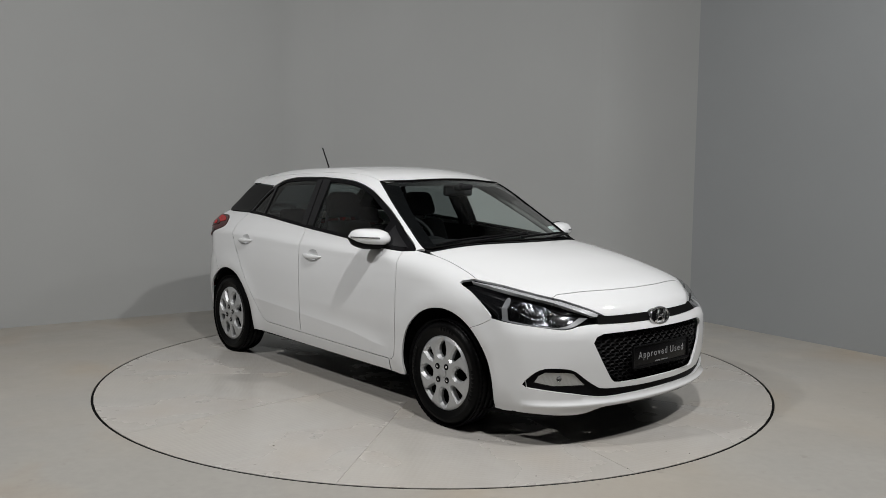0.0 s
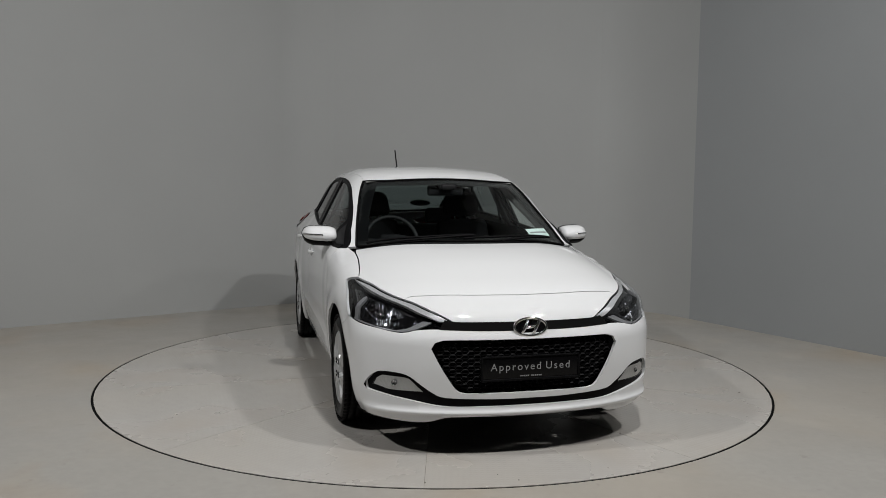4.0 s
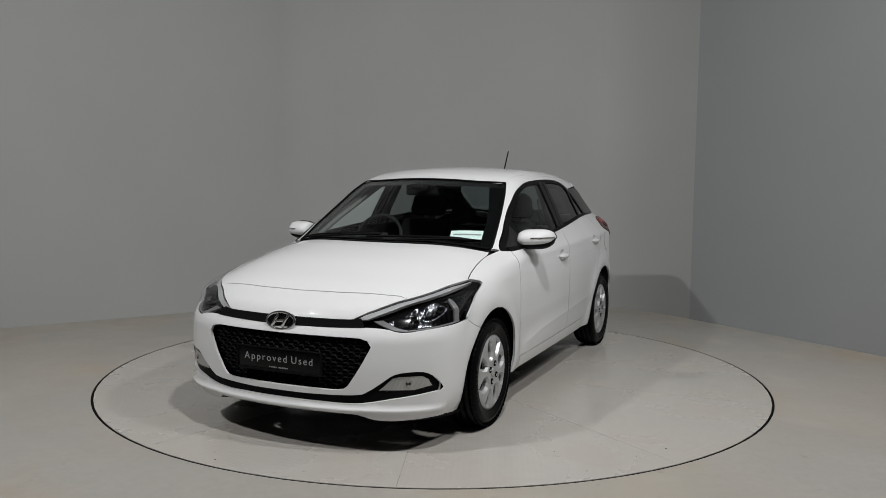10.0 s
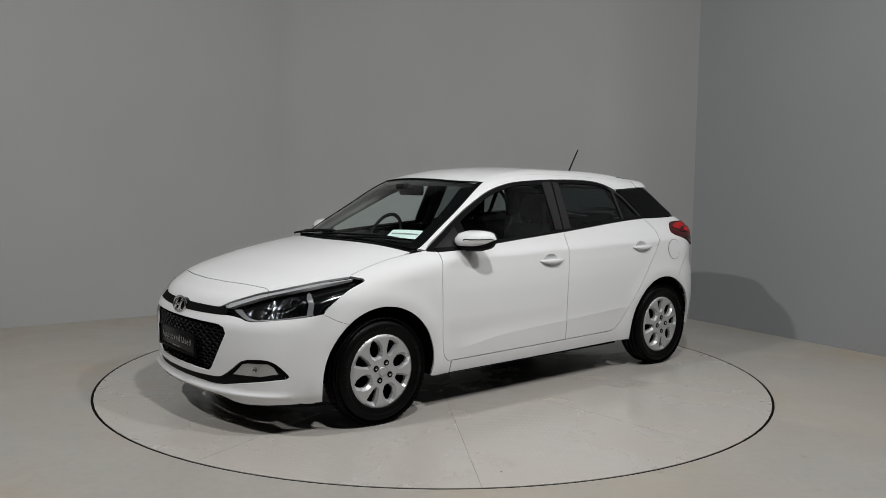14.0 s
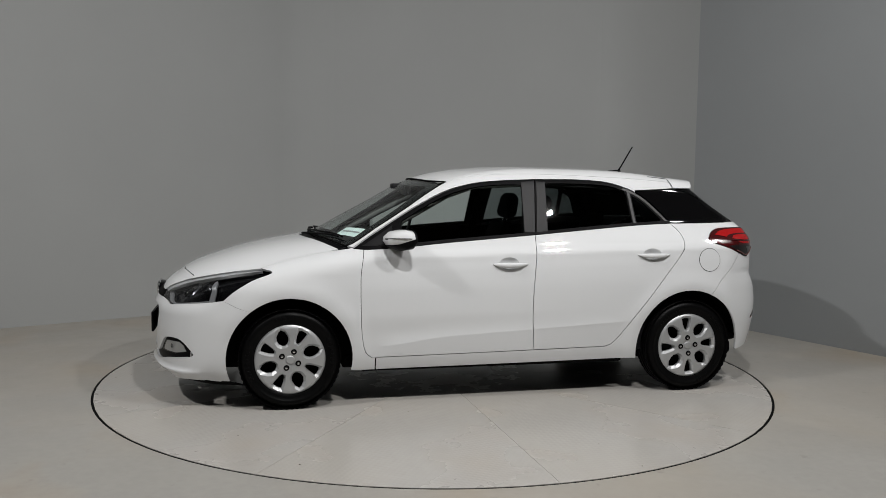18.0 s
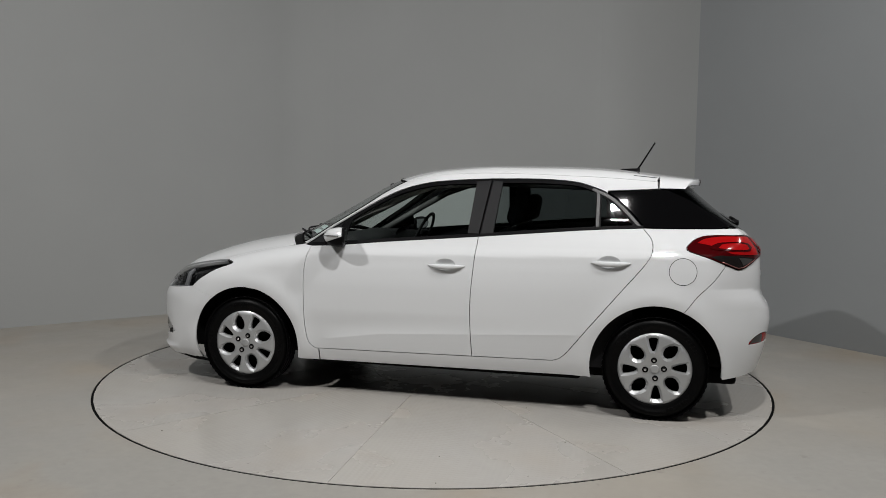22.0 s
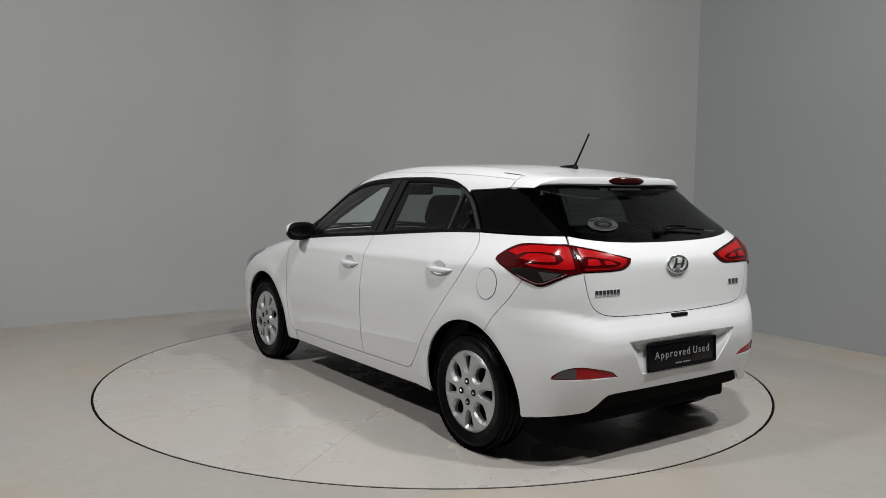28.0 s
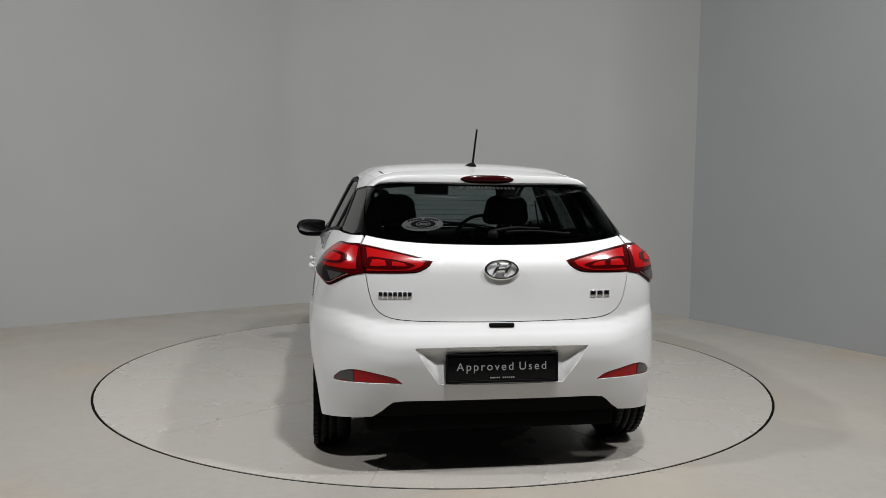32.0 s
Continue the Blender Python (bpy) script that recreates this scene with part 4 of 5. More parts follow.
    for v in bmesh.ops.extrude_edge_only(bm, edges=rim_ring)["geom"]:
        if isinstance(v, bmesh.types.BMVert):
            v.co.y -= .022
    smooth(bm)
    for hole, inner_ring in zip(holes, inners):
        top = [bm.verts.new((x, depth(x, y), y)) for x, y in hole]
        mid = [bm.verts.new((x, depth(x, y) - .0155, y)) for x, y in inner_ring]
        low = [bm.verts.new((x, depth(x, y) - .034, y)) for x, y in inner_ring]
        for p, q in ((top, mid), (mid, low)):
            for i in range(len(p)):
                bm.faces.new((p[i], p[(i + 1) % len(p)], q[(i + 1) % len(p)], q[i]))
    bmesh.ops.recalc_face_normals(bm, faces=bm.faces)
    cover = part("wheel_cover", bm, SILVER, w, "silver eight-hole plastic wheel cover")
    part("centre_badge", lathe([(.001, .0925), (.020, .0925), (.025, .090), (.026, .086)], 28), SILVER, cover)
    for k in range(4):
        a = math.pi / 2 * k
        part("wheel_nut", lathe([(.001, .097), (.006, .097), (.008, .094), (.0085, .085)], 12, at=(.052 * math.cos(a), 0, .052 * math.sin(a))), CHROME, cover)
        part("nut_well", lathe([(.0085, .0935), (.0165, .0945), (.0175, .090)], 16, at=(.052 * math.cos(a), 0, .052 * math.sin(a))), DARK, cover)
    return w


W0 = wheel()
spots = [(1.283, .748, 0, 65), (-1.283, .750, 0, 5), (1.283, -.748, 180, 50), (-1.283, -.750, 180, 20)]
wheels = []
for i, (x, y, rz, spin) in enumerate(spots):
    m = Matrix.Translation((x + CX, y + CY, .288)) @ Matrix.Rotation(radians(rz), 4, "Z") @ Matrix.Rotation(radians(spin), 4, "Y")
    w = W0 if i == 0 else copy_thing(W0, m)
    w.matrix_basis = m
    wheels.append(w)
for w in wheels:
    w.parent = car


def sided(bm, other):
    """The same piece for the car's right side."""
    if other:
        bm.transform(Matrix.Diagonal((1, -1, 1, 1)))
        bmesh.ops.reverse_faces(bm, faces=bm.faces)
    return bm


# spoiler over the rear window: the roof's section carried on to a thin trailing edge
rows, x0, zc = [], -1.282, 1.315
round_top = np.linspace(0, 180, 61)
base = cast(np.tile([[x0, 0, zc]], (len(round_top), 1)), np.stack([0 * round_top, np.cos(np.radians(round_top)), np.sin(np.radians(round_top))], 1), 1.)
for q in base:
    y = q[1]
    edge, share = min(1, abs(y) / .60), (q[2] - zc) / (float(TOP(x0)) - zc)
    aft = -1.540 + .10 * edge ** 2 + .03 * edge ** 8
    top, low = [], []
    for w in (0, .25, .5, .75, .93):
        x = x0 + (aft - x0) * w
        top.append((x, y * (1 - .04 * w * w), q[2] + (float(TOP(x)) - float(TOP(x0)) + .003 * w) * share))
        low.append((x + .010 * w, y * (.985 - .04 * w * w), min(top[-1][2] - .003, zc + .022 * share + (float(TOP(x)) - float(TOP(x0)) + .022 * w) * share)))
    tz = top[-1][2]
    tip = [(aft + .004, y * .96, tz - .002), (aft, y * .96, tz - .35 * (tz - low[-1][2])), (aft + .003, y * .959, tz - .8 * (tz - low[-1][2]))]
    rows.append(top + tip + low[::-1])
bm = loft(rows)
for e in bm.edges:
    e.smooth = len(e.link_faces) != 2 or e.calc_face_angle(0) < .6
spoiler = cpart("rear_spoiler", bm, WHITE, "white roof spoiler over the rear window")
rows = []
for y in np.linspace(-.132, .132, 15):
    aft, k = -1.5425 + .52 * y * y, .0205 * (1 - (abs(y) / .142) ** 4)
    z = float(TOP(-1.537)) - .019
    rows.append([(aft - .002, y, z + k), (aft - .004, y, z), (aft + .001, y, z - k), (aft + .02, y, z - k), (aft + .02, y, z + k)])
part("brake_light", loft(rows), BRAKEM, spoiler, "dark red high brake light")

both("roof_slot", "T", line("T", [(-1.13, .500), (-1.27, .492), (-1.27, .487), (-1.13, .496)], False, True), BLACK, off=.0015, gap=0, rim=.003, h=.04, label="black cover strip at the roof's rear corner")

# aerial
e = skin("T", [(-1.10, 0)])[0]
rows = []
for w in np.linspace(0, 1, 9):
    x, k = -1.035 - .125 * w, math.sin(math.pi * min(1, .12 + w * .75)) ** .6
    z = float(TOP(x))
    rows.append([(x, .031 * k * math.cos(a) * (1 - .35 * math.sin(a)), z - .003 + (.008 + .020 * w) * max(0, math.sin(a))) for a in np.linspace(0, 2 * np.pi, 14, endpoint=False)])
aerial = cpart("aerial_base", loft(rows), BLACK, "black roof aerial leaning back")
part("mast", tube([(-1.145, 0, float(TOP(-1.145)) + .014), (-1.165, 0, 1.467), (-1.252, 0, 1.612)], .0066, 8, .75), BLACK, aerial)

# door mirrors
TALLER = Matrix.Translation((0, 0, 1.0)) @ Matrix.Diagonal((1, 1, 1.07, 1)) @ Matrix.Translation((0, 0, -1.0))


def msided(bm, other):
    bm.transform(TALLER)
    return sided(bm, other)


for i, o in enumerate((False, True)):
    rows, low = [], []
    for w in np.linspace(0, 1, 15):
        y = .772 + .203 * w
        k = (1 - max(0, (w - .35) / .65) ** 4.0) ** .5 if w > .35 else (1 - ((.35 - w) / .35) ** 3 * .22)
        k = max(k, .05)
        x0, zc = .618 - .055 * w, .998 + .006 * w
        rows.append([(x0, y, zc + .046 * k), (x0 + .036 * k, y, zc + .049 * k), (x0 + .096 * k, y, zc + .037 * k), (x0 + .128 * k, y, zc + .008 * k), (x0 + .130 * k, y, zc - .014 * k),
                     (x0 + .115 * k, y, zc - .036 * k), (x0, y, zc - .040 * k)])
        low.append([(x0 - .002, y, zc - .036 * k), (x0 + .110 * k, y, zc - .033 * k), (x0 + .103 * k, y, zc - .050 * k), (x0 + .05 * k, y, zc - .064 * k - .004), (x0 - .002, y, zc - .062 * k)])
    m = cpart("door_mirror", msided(loft(rows), o), WHITE, "white door mirror with an indicator strip")
    part("mirror_base", msided(loft(low), o), BLACK, m, "black lower shell")
    gl = [[(.604 - .055 * ((y - .772) / .203), y, z) for z in (.963 + .02 * ((y - .79) / .17) ** 4, 1.034 - .03 * max(0, (y - .88) / .09) ** 2)] for y in np.linspace(.79, .957, 9)]
    part("mirror_glass", msided(loft(gl, closed=False), o), DIMCHROME, m, "mirror glass")
    hous = []
    for w in np.linspace(0, 1, 15):
        y = .770 + .207 * w
        k = (1 - max(0, (w - .35) / .65) ** 4.0) ** .5 if w > .35 else (1 - ((.35 - w) / .35) ** 3 * .22)
        k = max(k, .05) * 1.03
        x0, zc = .607 - .055 * w, .998 + .006 * w
        hous.append([(x0, y, zc + .045 * k), (x0 + .010, y, zc + .048 * k), (x0 + .013, y, zc + .049 * k), (x0 + .013, y, zc - .045 * k), (x0 + .012, y, zc - .046 * k), (x0, y, zc - .042 * k)])
    part("mirror_housing", msided(loft(hous), o), BLACK, m, "black rear edge of the mirror")
    strip = []
    for w in np.linspace(.42, .985, 12):
        y, k = .772 + .203 * w, max(.05, (1 - max(0, (w - .35) / .65) ** 4.0) ** .5)
        x0, zc = .618 - .055 * w, .998 + .006 * w
        f = .126 * k + .0035
        strip.append([(x0 + f, y, zc + .004), (x0 + f + .003, y, zc - .001), (x0 + f + .002, y, zc - .006), (x0 + f - .02, y, zc - .006), (x0 + f - .02, y, zc + .004)])
    part("indicator", msided(loft(strip), o), CHROME, m, "clear indicator strip")
    part("mirror_foot", msided(loft([[(.66, .730, .938), (.80, .728, .934), (.80, .728, .954), (.66, .73, .985)], [(.66, .80, .940), (.74, .80, .942), (.74, .80, .962), (.66, .80, .975)]]), o), BLACK, m)
    both_tri = line("S", [(.86, .945), (.66, .953), (.66, 1.075), (.73, 1.030)], False, True)
    panel("mirror_corner", "S", both_tri, GREYTRIM, fdoors[i], other=o, off=.0005, gap=.004, rim=.004, h=.03, label="dark grey corner cover behind the mirror")
    panel("belt_moulding", "S", loop(belt_front, (belt_front + np.array([0, 0, .017]))[::-1]), BLACK, fdoors[i], other=o, off=.003, gap=.0, rim=.006, h=.03, label="black rubber belt strip")
    panel("belt_moulding", "S", loop(belt_rear, (belt_rear + np.array([0, 0, .015]))[::-1]), BLACK, rdoors[i], other=o, off=.003, gap=.0, rim=.006, h=.03, label="black rubber belt strip")

# fuel flap: a round lid with a dark seam
ring = lambda r: skin("S", [(-1.42 + r * math.cos(a), .850 + r * math.sin(a)) for a in np.linspace(0, 2 * np.pi, 56, endpoint=False)])
flap = cpanel("fuel_flap", "S", ring(.0735), WHITE, off=.0025, gap=0, rim=.004, h=.03, label="round white fuel flap")
panel("flap_seam", "S", ring(.0765), BLACK, flap, holes=(ring(.0725),), off=.0008, gap=0, rim=0, h=.05)


def place(bm, spot, out, up=(0, 0, 1)):
    """Turns a piece drawn in (right, up, out) so that it sits at spot and looks along out."""
    out = Vector(out).normalized()
    right = Vector(up).cross(out).normalized()
    m = Matrix((right, out.cross(right), out)).transposed().to_4x4()
    bm.transform(Matrix.Translation(spot) @ m)
    return bm


def oval(a, b, thick, n=40, tube_n=8):
    bm, rings = bmesh.new(), []
    for i in range(n):
        t = 2 * math.pi * i / n
        rings.append([bm.verts.new(((a + thick * math.cos(k)) * math.cos(t), (b + thick * math.cos(k)) * math.sin(t), thick * .8 * math.sin(k))) for k in np.linspace(0, 2 * np.pi, tube_n, endpoint=False)])
    for i in range(n):
        p, q = rings[i], rings[(i + 1) % n]
        for j in range(tube_n):
            bm.faces.new((p[j], q[j], q[(j + 1) % tube_n], p[(j + 1) % tube_n]))
    bmesh.ops.recalc_face_normals(bm, faces=bm.faces)
    return smooth(bm)


def disc(a, b, depth, n=40):
    bm = bmesh.new()
    rim0 = [bm.verts.new((a * math.cos(2 * math.pi * i / n), b * math.sin(2 * math.pi * i / n), 0)) for i in range(n)]
    rim1 = [bm.verts.new((a * math.cos(2 * math.pi * i / n), b * math.sin(2 * math.pi * i / n), -depth)) for i in range(n)]
    bm.faces.new(rim0)
    for i in range(n):
        bm.faces.new((rim0[i], rim1[i], rim1[(i + 1) % n], rim0[(i + 1) % n]))
    return bm


def badge(spot, out, a, b, back):
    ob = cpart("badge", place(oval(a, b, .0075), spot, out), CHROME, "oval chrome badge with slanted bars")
    if back:
        part("badge_back", place(disc(a, b, .03), Vector(spot) - Vector(out) * .003, out), GLOSSBLACK, ob)
    for s in (-1, 1):
        pts = [(s * a * .36 - a * .20, -b * .72, .004), (s * a * .36 - a * .07, -b * .25, .006), (s * a * .36 + a * .07, b * .25, .006), (s * a * .36 + a * .20, b * .72, .004)]
        part("badge_bar", place(tube(pts, .0085, 8), spot, out), CHROME, ob)
    part("badge_bar", place(tube([(-a * .36, -.10 * b, .006), (0, 0, .007), (a * .36, .10 * b, .006)], .0075, 8), spot, out), CHROME, ob)


badge((2.098, 0, .634), Vector((1, 0, .18)).normalized(), .083, .043, True)
badge((-1.884, 0, .945), Vector((-1, 0, .10)).normalized(), .073, .040, False)

# grille mesh: rows of flat six-sided cells
bm = bmesh.new()
hexa = np.array([(-.5, 0), (-.28, .5), (.28, .5), (.5, 0), (.28, -.5), (-.28, -.5)])
gpoly = flat("F", grille_hole)
cw, ch, row = .060, .030, 0
cells = []
z = .330
while z < .578:
    for c in np.arange(-9, 10):
        y = c * cw * .98 + (row % 2) * cw * .49
        if inside(np.array([[y, z]]), gpoly)[0] and near(np.array([[y, z]]), gpoly)[0] > .012:
            cells.append((y, z))
    z, row = z + ch * .60, row + 1
for y, z in cells:
    o3 = skin("F", hexa * (cw * .80, ch * .92) + (y, z)) + np.array([-.030, 0, 0])
    i3 = skin("F", hexa * (cw * .58, ch * .58) + (y, z - .001)) + np.array([-.022, 0, 0])
    d3 = skin("F", hexa * (cw * .50, ch * .46) + (y, z + .001)) + np.array([-.044, 0, 0])
    a, b, d = [[bm.verts.new(v) for v in q] for q in (o3, i3, d3)]
    for k in range(6):
        j = (k + 1) % 6
        bm.faces.new((a[k], a[j], b[j], b[k]))
        bm.faces.new((b[k], b[j], d[j], d[k]))
bmesh.ops.recalc_face_normals(bm, faces=bm.faces)
MESHM = mat("grille_plastic", (.004, .004, .0045), .45, spec=.16)
cpart("grille_mesh", bm, MESHM, "black honeycomb grille mesh")


def words(text, size, depth=.0006):
    """Lettering as a mesh, centred, drawn in (right, up, out)."""
    fc = bpy.data.curves.new("lettering", "FONT")
    fc.body, fc.size, fc.extrude, fc.align_x, fc.align_y, fc.space_character = text, size, depth, "CENTER", "CENTER", 1.30
    ob = new("lettering", fc)
    bpy.context.view_layer.update()
    me = bpy.data.meshes.new_from_object(ob.evaluated_get(bpy.context.evaluated_depsgraph_get()))
    bpy.data.objects.remove(ob)
    bm = bmesh.new()
    bm.from_mesh(me)
    return bm


def plate(spot, out, w, h):
    ob = cpart("show_plate", place(box(-w, w, -h, h, -.010, .0, .004), spot, out), PLATEM, "black show plate reading Approved Used")
    bm = bmesh.new()
    for x0, x1, y0, y1 in ((-w, w, h - .008, h), (-w, w, -h, -h + .012), (-w, -w + .008, -h, h), (w - .008, w, -h, h)):
        b2 = box(x0, x1, y0, y1, -.004, .005, .002)
        me = bpy.data.meshes.new("edge")
        b2.to_mesh(me)
        b2.free()
        bm.from_mesh(me)
        bpy.data.meshes.remove(me)
    part("plate_frame", place(bm, spot, out), BLACK, ob, "black plastic plate frame")
    for text, dx in (("Approved", -.078), ("Used", .140)):
        bm = words(text, .0515)
        bm.transform(Matrix.Translation((dx, .006, .0012)))
        part("lettering", place(bm, spot, out), INK, ob, "pale grey lettering")
    for k in range(12):
        if k != 5:
            part("small_print", place(box(-.056 + k * .0095, -.0495 + k * .0095, -h + .020, -h + .026, 0, .0012), spot, out), INK, ob)


plate((2.119, 0, .437), Vector((1, 0, 0)), .256, .062)
plate((-1.935, 0, .508), Vector((-1, 0, .05)).normalized(), .258, .066)

# chrome marks on the tailgate, drawn as plain bars
for y0, n, wd in ((.555, 7, .0205), (-.418, 3, .032)):
    for k in range(n):
        y = y0 - (k + .5) * wd * 1.05
        c = skin("R", [(y, .833)])[0]
        nn = normals(c[None])[0]
        part("chrome_mark", place(box(-wd * .42, wd * .42, -.014, .014, 0, .004, .0015), Vector(c), Vector(nn)), CHROME, tailgate, "plain chrome bar")
c = skin("D", [(0, .697)])[0]
cpart("gate_catch", box(-1.914, -1.86, -.058, .058, .688, .706, .006), BLACK, "black opening of the tailgate catch")

# wipers
def on_skin(view, pts, off):
    P = line(view, pts)
    return [tuple(v) for v in P + normals(P) * off]


for y0, y1, y2 in ((-.50, -.62, .02), (.16, -.06, .56)):
    w = cpart("wiper", tube(on_skin("T", [(1.185 - .42 * y0 * y0, y0), (1.13 - .42 * ((y0 + y2) / 2) ** 2, (y0 + y2) / 2), (1.095 - .42 * y2 * y2 * .96, y2 * .97)], .018), .007), BLACK, "black windscreen wiper")
    part("blade", tube(on_skin("T", [(1.125 - .42 * y1 * y1, y1), (1.10 - .42 * ((y1 + y2) / 2) ** 2, (y1 + y2) / 2), (1.08 - .42 * y2 * y2, y2)], .012), .0065), BLACK, w)
w = cpart("rear_wiper", tube(on_skin("D", [(1.0, 1.098), (-6, 1.112), (-14, 1.108)], .02), .009, 8, .7), BLACK, "black rear wiper")
part("blade", tube(on_skin("D", [(-3, 1.100), (-12, 1.104), (-22.3, 1.092)], .012), .006), BLACK, w)
c = skin("D", [(1.0, 1.098)])[0]
part("wiper_cap", lathe([(.001, -.034), (.016, -.032), (.021, -.02), (.022, .01)], 20, "X", at=tuple(c)), BLACK, w)

# pale trim round the lower lens of the outer tail lamps
TRIMRED = mat("pale_red_trim", (.30, .13, .12), .25, metal=.5)
for o in (False, True):
    cpart("lens_trim", sided(tube(on_skin("D", [(36.9, .924), (39.6, .902), (42.2, .879), (43.8, .877), (46.0, .893), (48.4, .912)], .0075), .0022, 6), o), TRIMRED, "thin pale red trim of the tail lamp")

# stickers on the glass
cpanel("windscreen_label", "T", line("T", [(.915, .415), (.80, .605), (.872, .622), (.985, .432)], False, True), SAGE, off=-.009, gap=0, rim=0, h=.05, label="pale green and white paper label inside the windscreen")
cpanel("label_print", "T", line("T", [(.935, .437), (.845, .585), (.857, .588), (.947, .440)], False, True), INK, off=-.0075, gap=0, rim=0, h=.05)
STICK = mat("frosted_sticker", (.032, .034, .035), .6, spec=.2)
oval_at = lambda w, h, n: [(22.8 + w * math.cos(a), 1.140 + h * math.sin(a)) for a in np.linspace(0, 2 * np.pi, n, endpoint=False)]
st = cpanel("window_sticker", "D", skin("D", oval_at(6.0, .031, 40)), STICK, off=.0015, gap=0, rim=0, h=.03, label="oval grey sticker on the rear window")
panel("sticker_middle", "D", skin("D", oval_at(3.7, .0165, 32)), GLOSSBLACK, st, off=.002, gap=0, rim=0, h=.02)
panel("sticker_ring", "D", skin("D", oval_at(2.1, .011, 28)), STICK, st, holes=(skin("D", oval_at(1.8, .009, 28)),), off=.0025, gap=0, rim=0, h=.02)
for k in range(3):
    panel("sticker_mark", "D", skin("D", [(22.8 + x, z) for x, z in ((-1.2 + .85 * k, 1.136), (-.6 + .85 * k, 1.136), (-.6 + .85 * k, 1.144), (-1.2 + .85 * k, 1.144))]), STICK, st, off=.0025, gap=0, rim=0, h=.02)
for k in range(12):
    if k != 5:
        x = 4.6 - .78 * k
        z = 1.140 + .0245 * math.sqrt(1 - (x / 6.0) ** 2) - .007
        panel("sticker_mark", "D", skin("D", [(22.8 + x - .27, z), (22.8 + x + .27, z), (22.8 + x + .27, z + .008), (22.8 + x - .27, z + .008)]), GLOSSBLACK, st, off=.0025, gap=0, rim=0, h=.02)
    z = 1.140 - .0235 * math.sqrt(1 - ((4.3 - .78 * k) / 6.0) ** 2) + .001
    panel("sticker_mark", "D", skin("D", [(22.8 + 4.3 - .78 * k - .2, z), (22.8 + 4.3 - .78 * k + .2, z), (22.8 + 4.3 - .78 * k + .2, z + .004), (22.8 + 4.3 - .78 * k - .2, z + .004)]), GLOSSBLACK, st, off=.0025, gap=0, rim=0, h=.02)
for k in range(16):
    a0 = 15.0 - k * 1.83
    if k not in (3,):
        cpanel("window_print", "D", line("D", [(a0, 1.302), (a0 - 1.35, 1.302), (a0 - 1.35, 1.314), (a0, 1.314)], False, True), PAPER, off=.003, gap=0, rim=0, h=.05)
for k in range(9):
    z = 1.10 + k * .022
    a = 33 + (z - 1.10) * 52
    cpart("heating_line", tube(on_skin("D", [(a, z), (a * .5, z + .001), (0, z + .001), (-a * .5, z + .001), (-a, z)], -.007), .0009, 4), TRIM)

# inside the car
cpart("headliner", loft([[(x, y, float(TOP(x)) - .10 * y * y - .035) for y in np.linspace(-.52, .52, 9)] for x in np.linspace(.34, -1.40, 16)], closed=False), LINER, "grey cloth headliner")
rows = []
for x, z in ((1.10, .92), (1.0, .955), (.85, .965), (.68, .955), (.60, .925), (.57, .85), (.60, .70), (.68, .45)):
    rows.append([(x - .12 * (y / .68) ** 2, y, z + (.018 * math.exp(-((y + .36) / .17) ** 2) if x < .95 and z > .8 else 0)) for y in np.linspace(-.68, .68, 21)])
dash = cpart("dashboard", loft(rows, closed=False), TRIM, "dark grey moulded dashboard")
part("instrument_hood", loft([[(.60 + .10 * k, -.36 + .15 * (1 - .2 * k) * math.cos(a), .935 + .055 * (1 - .3 * k) * math.sin(a)) for a in np.linspace(0, np.pi, 11)] for k in (0, .5, 1, 1.6)], closed=False), TRIM, dash)
wheel_at = Matrix.Translation((.43, -.36, .935)) @ Matrix.Rotation(radians(-24), 4, "Y")
bm = oval(.178, .178, .014)
bm.transform(wheel_at @ Matrix.Rotation(radians(90), 4, "Y"))
sw = cpart("steering_wheel", bm, TRIM, "black three-spoke steering wheel")
bm = box(-.02, .02, -.075, .075, -.06, .05, .02)
bm.transform(wheel_at)
part("hub", bm, TRIM, sw)
for p in ((0, .17, .01), (0, -.17, .01), (0, 0, -.17)):
    bm = tube([(0, 0, 0), p], .014)
    bm.transform(wheel_at)
    part("spoke", bm, TRIM, sw)


def seat(x, y, top=1.08):
    """A car seat with a leaning back and a head restraint."""
    s = cpart("car_seat", box(x - .25, x + .27, y - .24, y + .24, .40, .56, .06, 3), CLOTH, "dark cloth car seat with head restraint")
    bm = box(-.06, .06, -.235, .235, 0, top - .50, .05, 3)
    for v in bm.verts:
        k = v.co.z / (top - .5)
        v.co.y *= 1 - .16 * k * k
    bm.transform(Matrix.Translation((x - .20, y, .50)) @ Matrix.Rotation(radians(-20), 4, "Y"))
    part("seat_back", bm, CLOTH, s)
    bm = box(-.045, .045, -.150, .150, 0, .19, .045, 3)
    for v in bm.verts:
        v.co.y *= math.sqrt(max(.1, 1 - (max(0, v.co.z - .02) / .19) ** 3 * .85))
    bm.transform(Matrix.Translation((x - .20 - math.sin(radians(20)) * (top - .47), y, .50 + (top - .47) * .94)) @ Matrix.Rotation(radians(-12), 4, "Y"))
    part("head_restraint", bm, CLOTH, s)
    for dy in (-.05, .05):
        part("restraint_post", tube([(x - .20 - math.sin(radians(20)) * (top - .52), y + dy, .50 + (top - .52) * .94), (x - .22 - math.sin(radians(20)) * (top - .44), y + dy, .50 + (top - .42) * .94)], .006), CHROME, s)


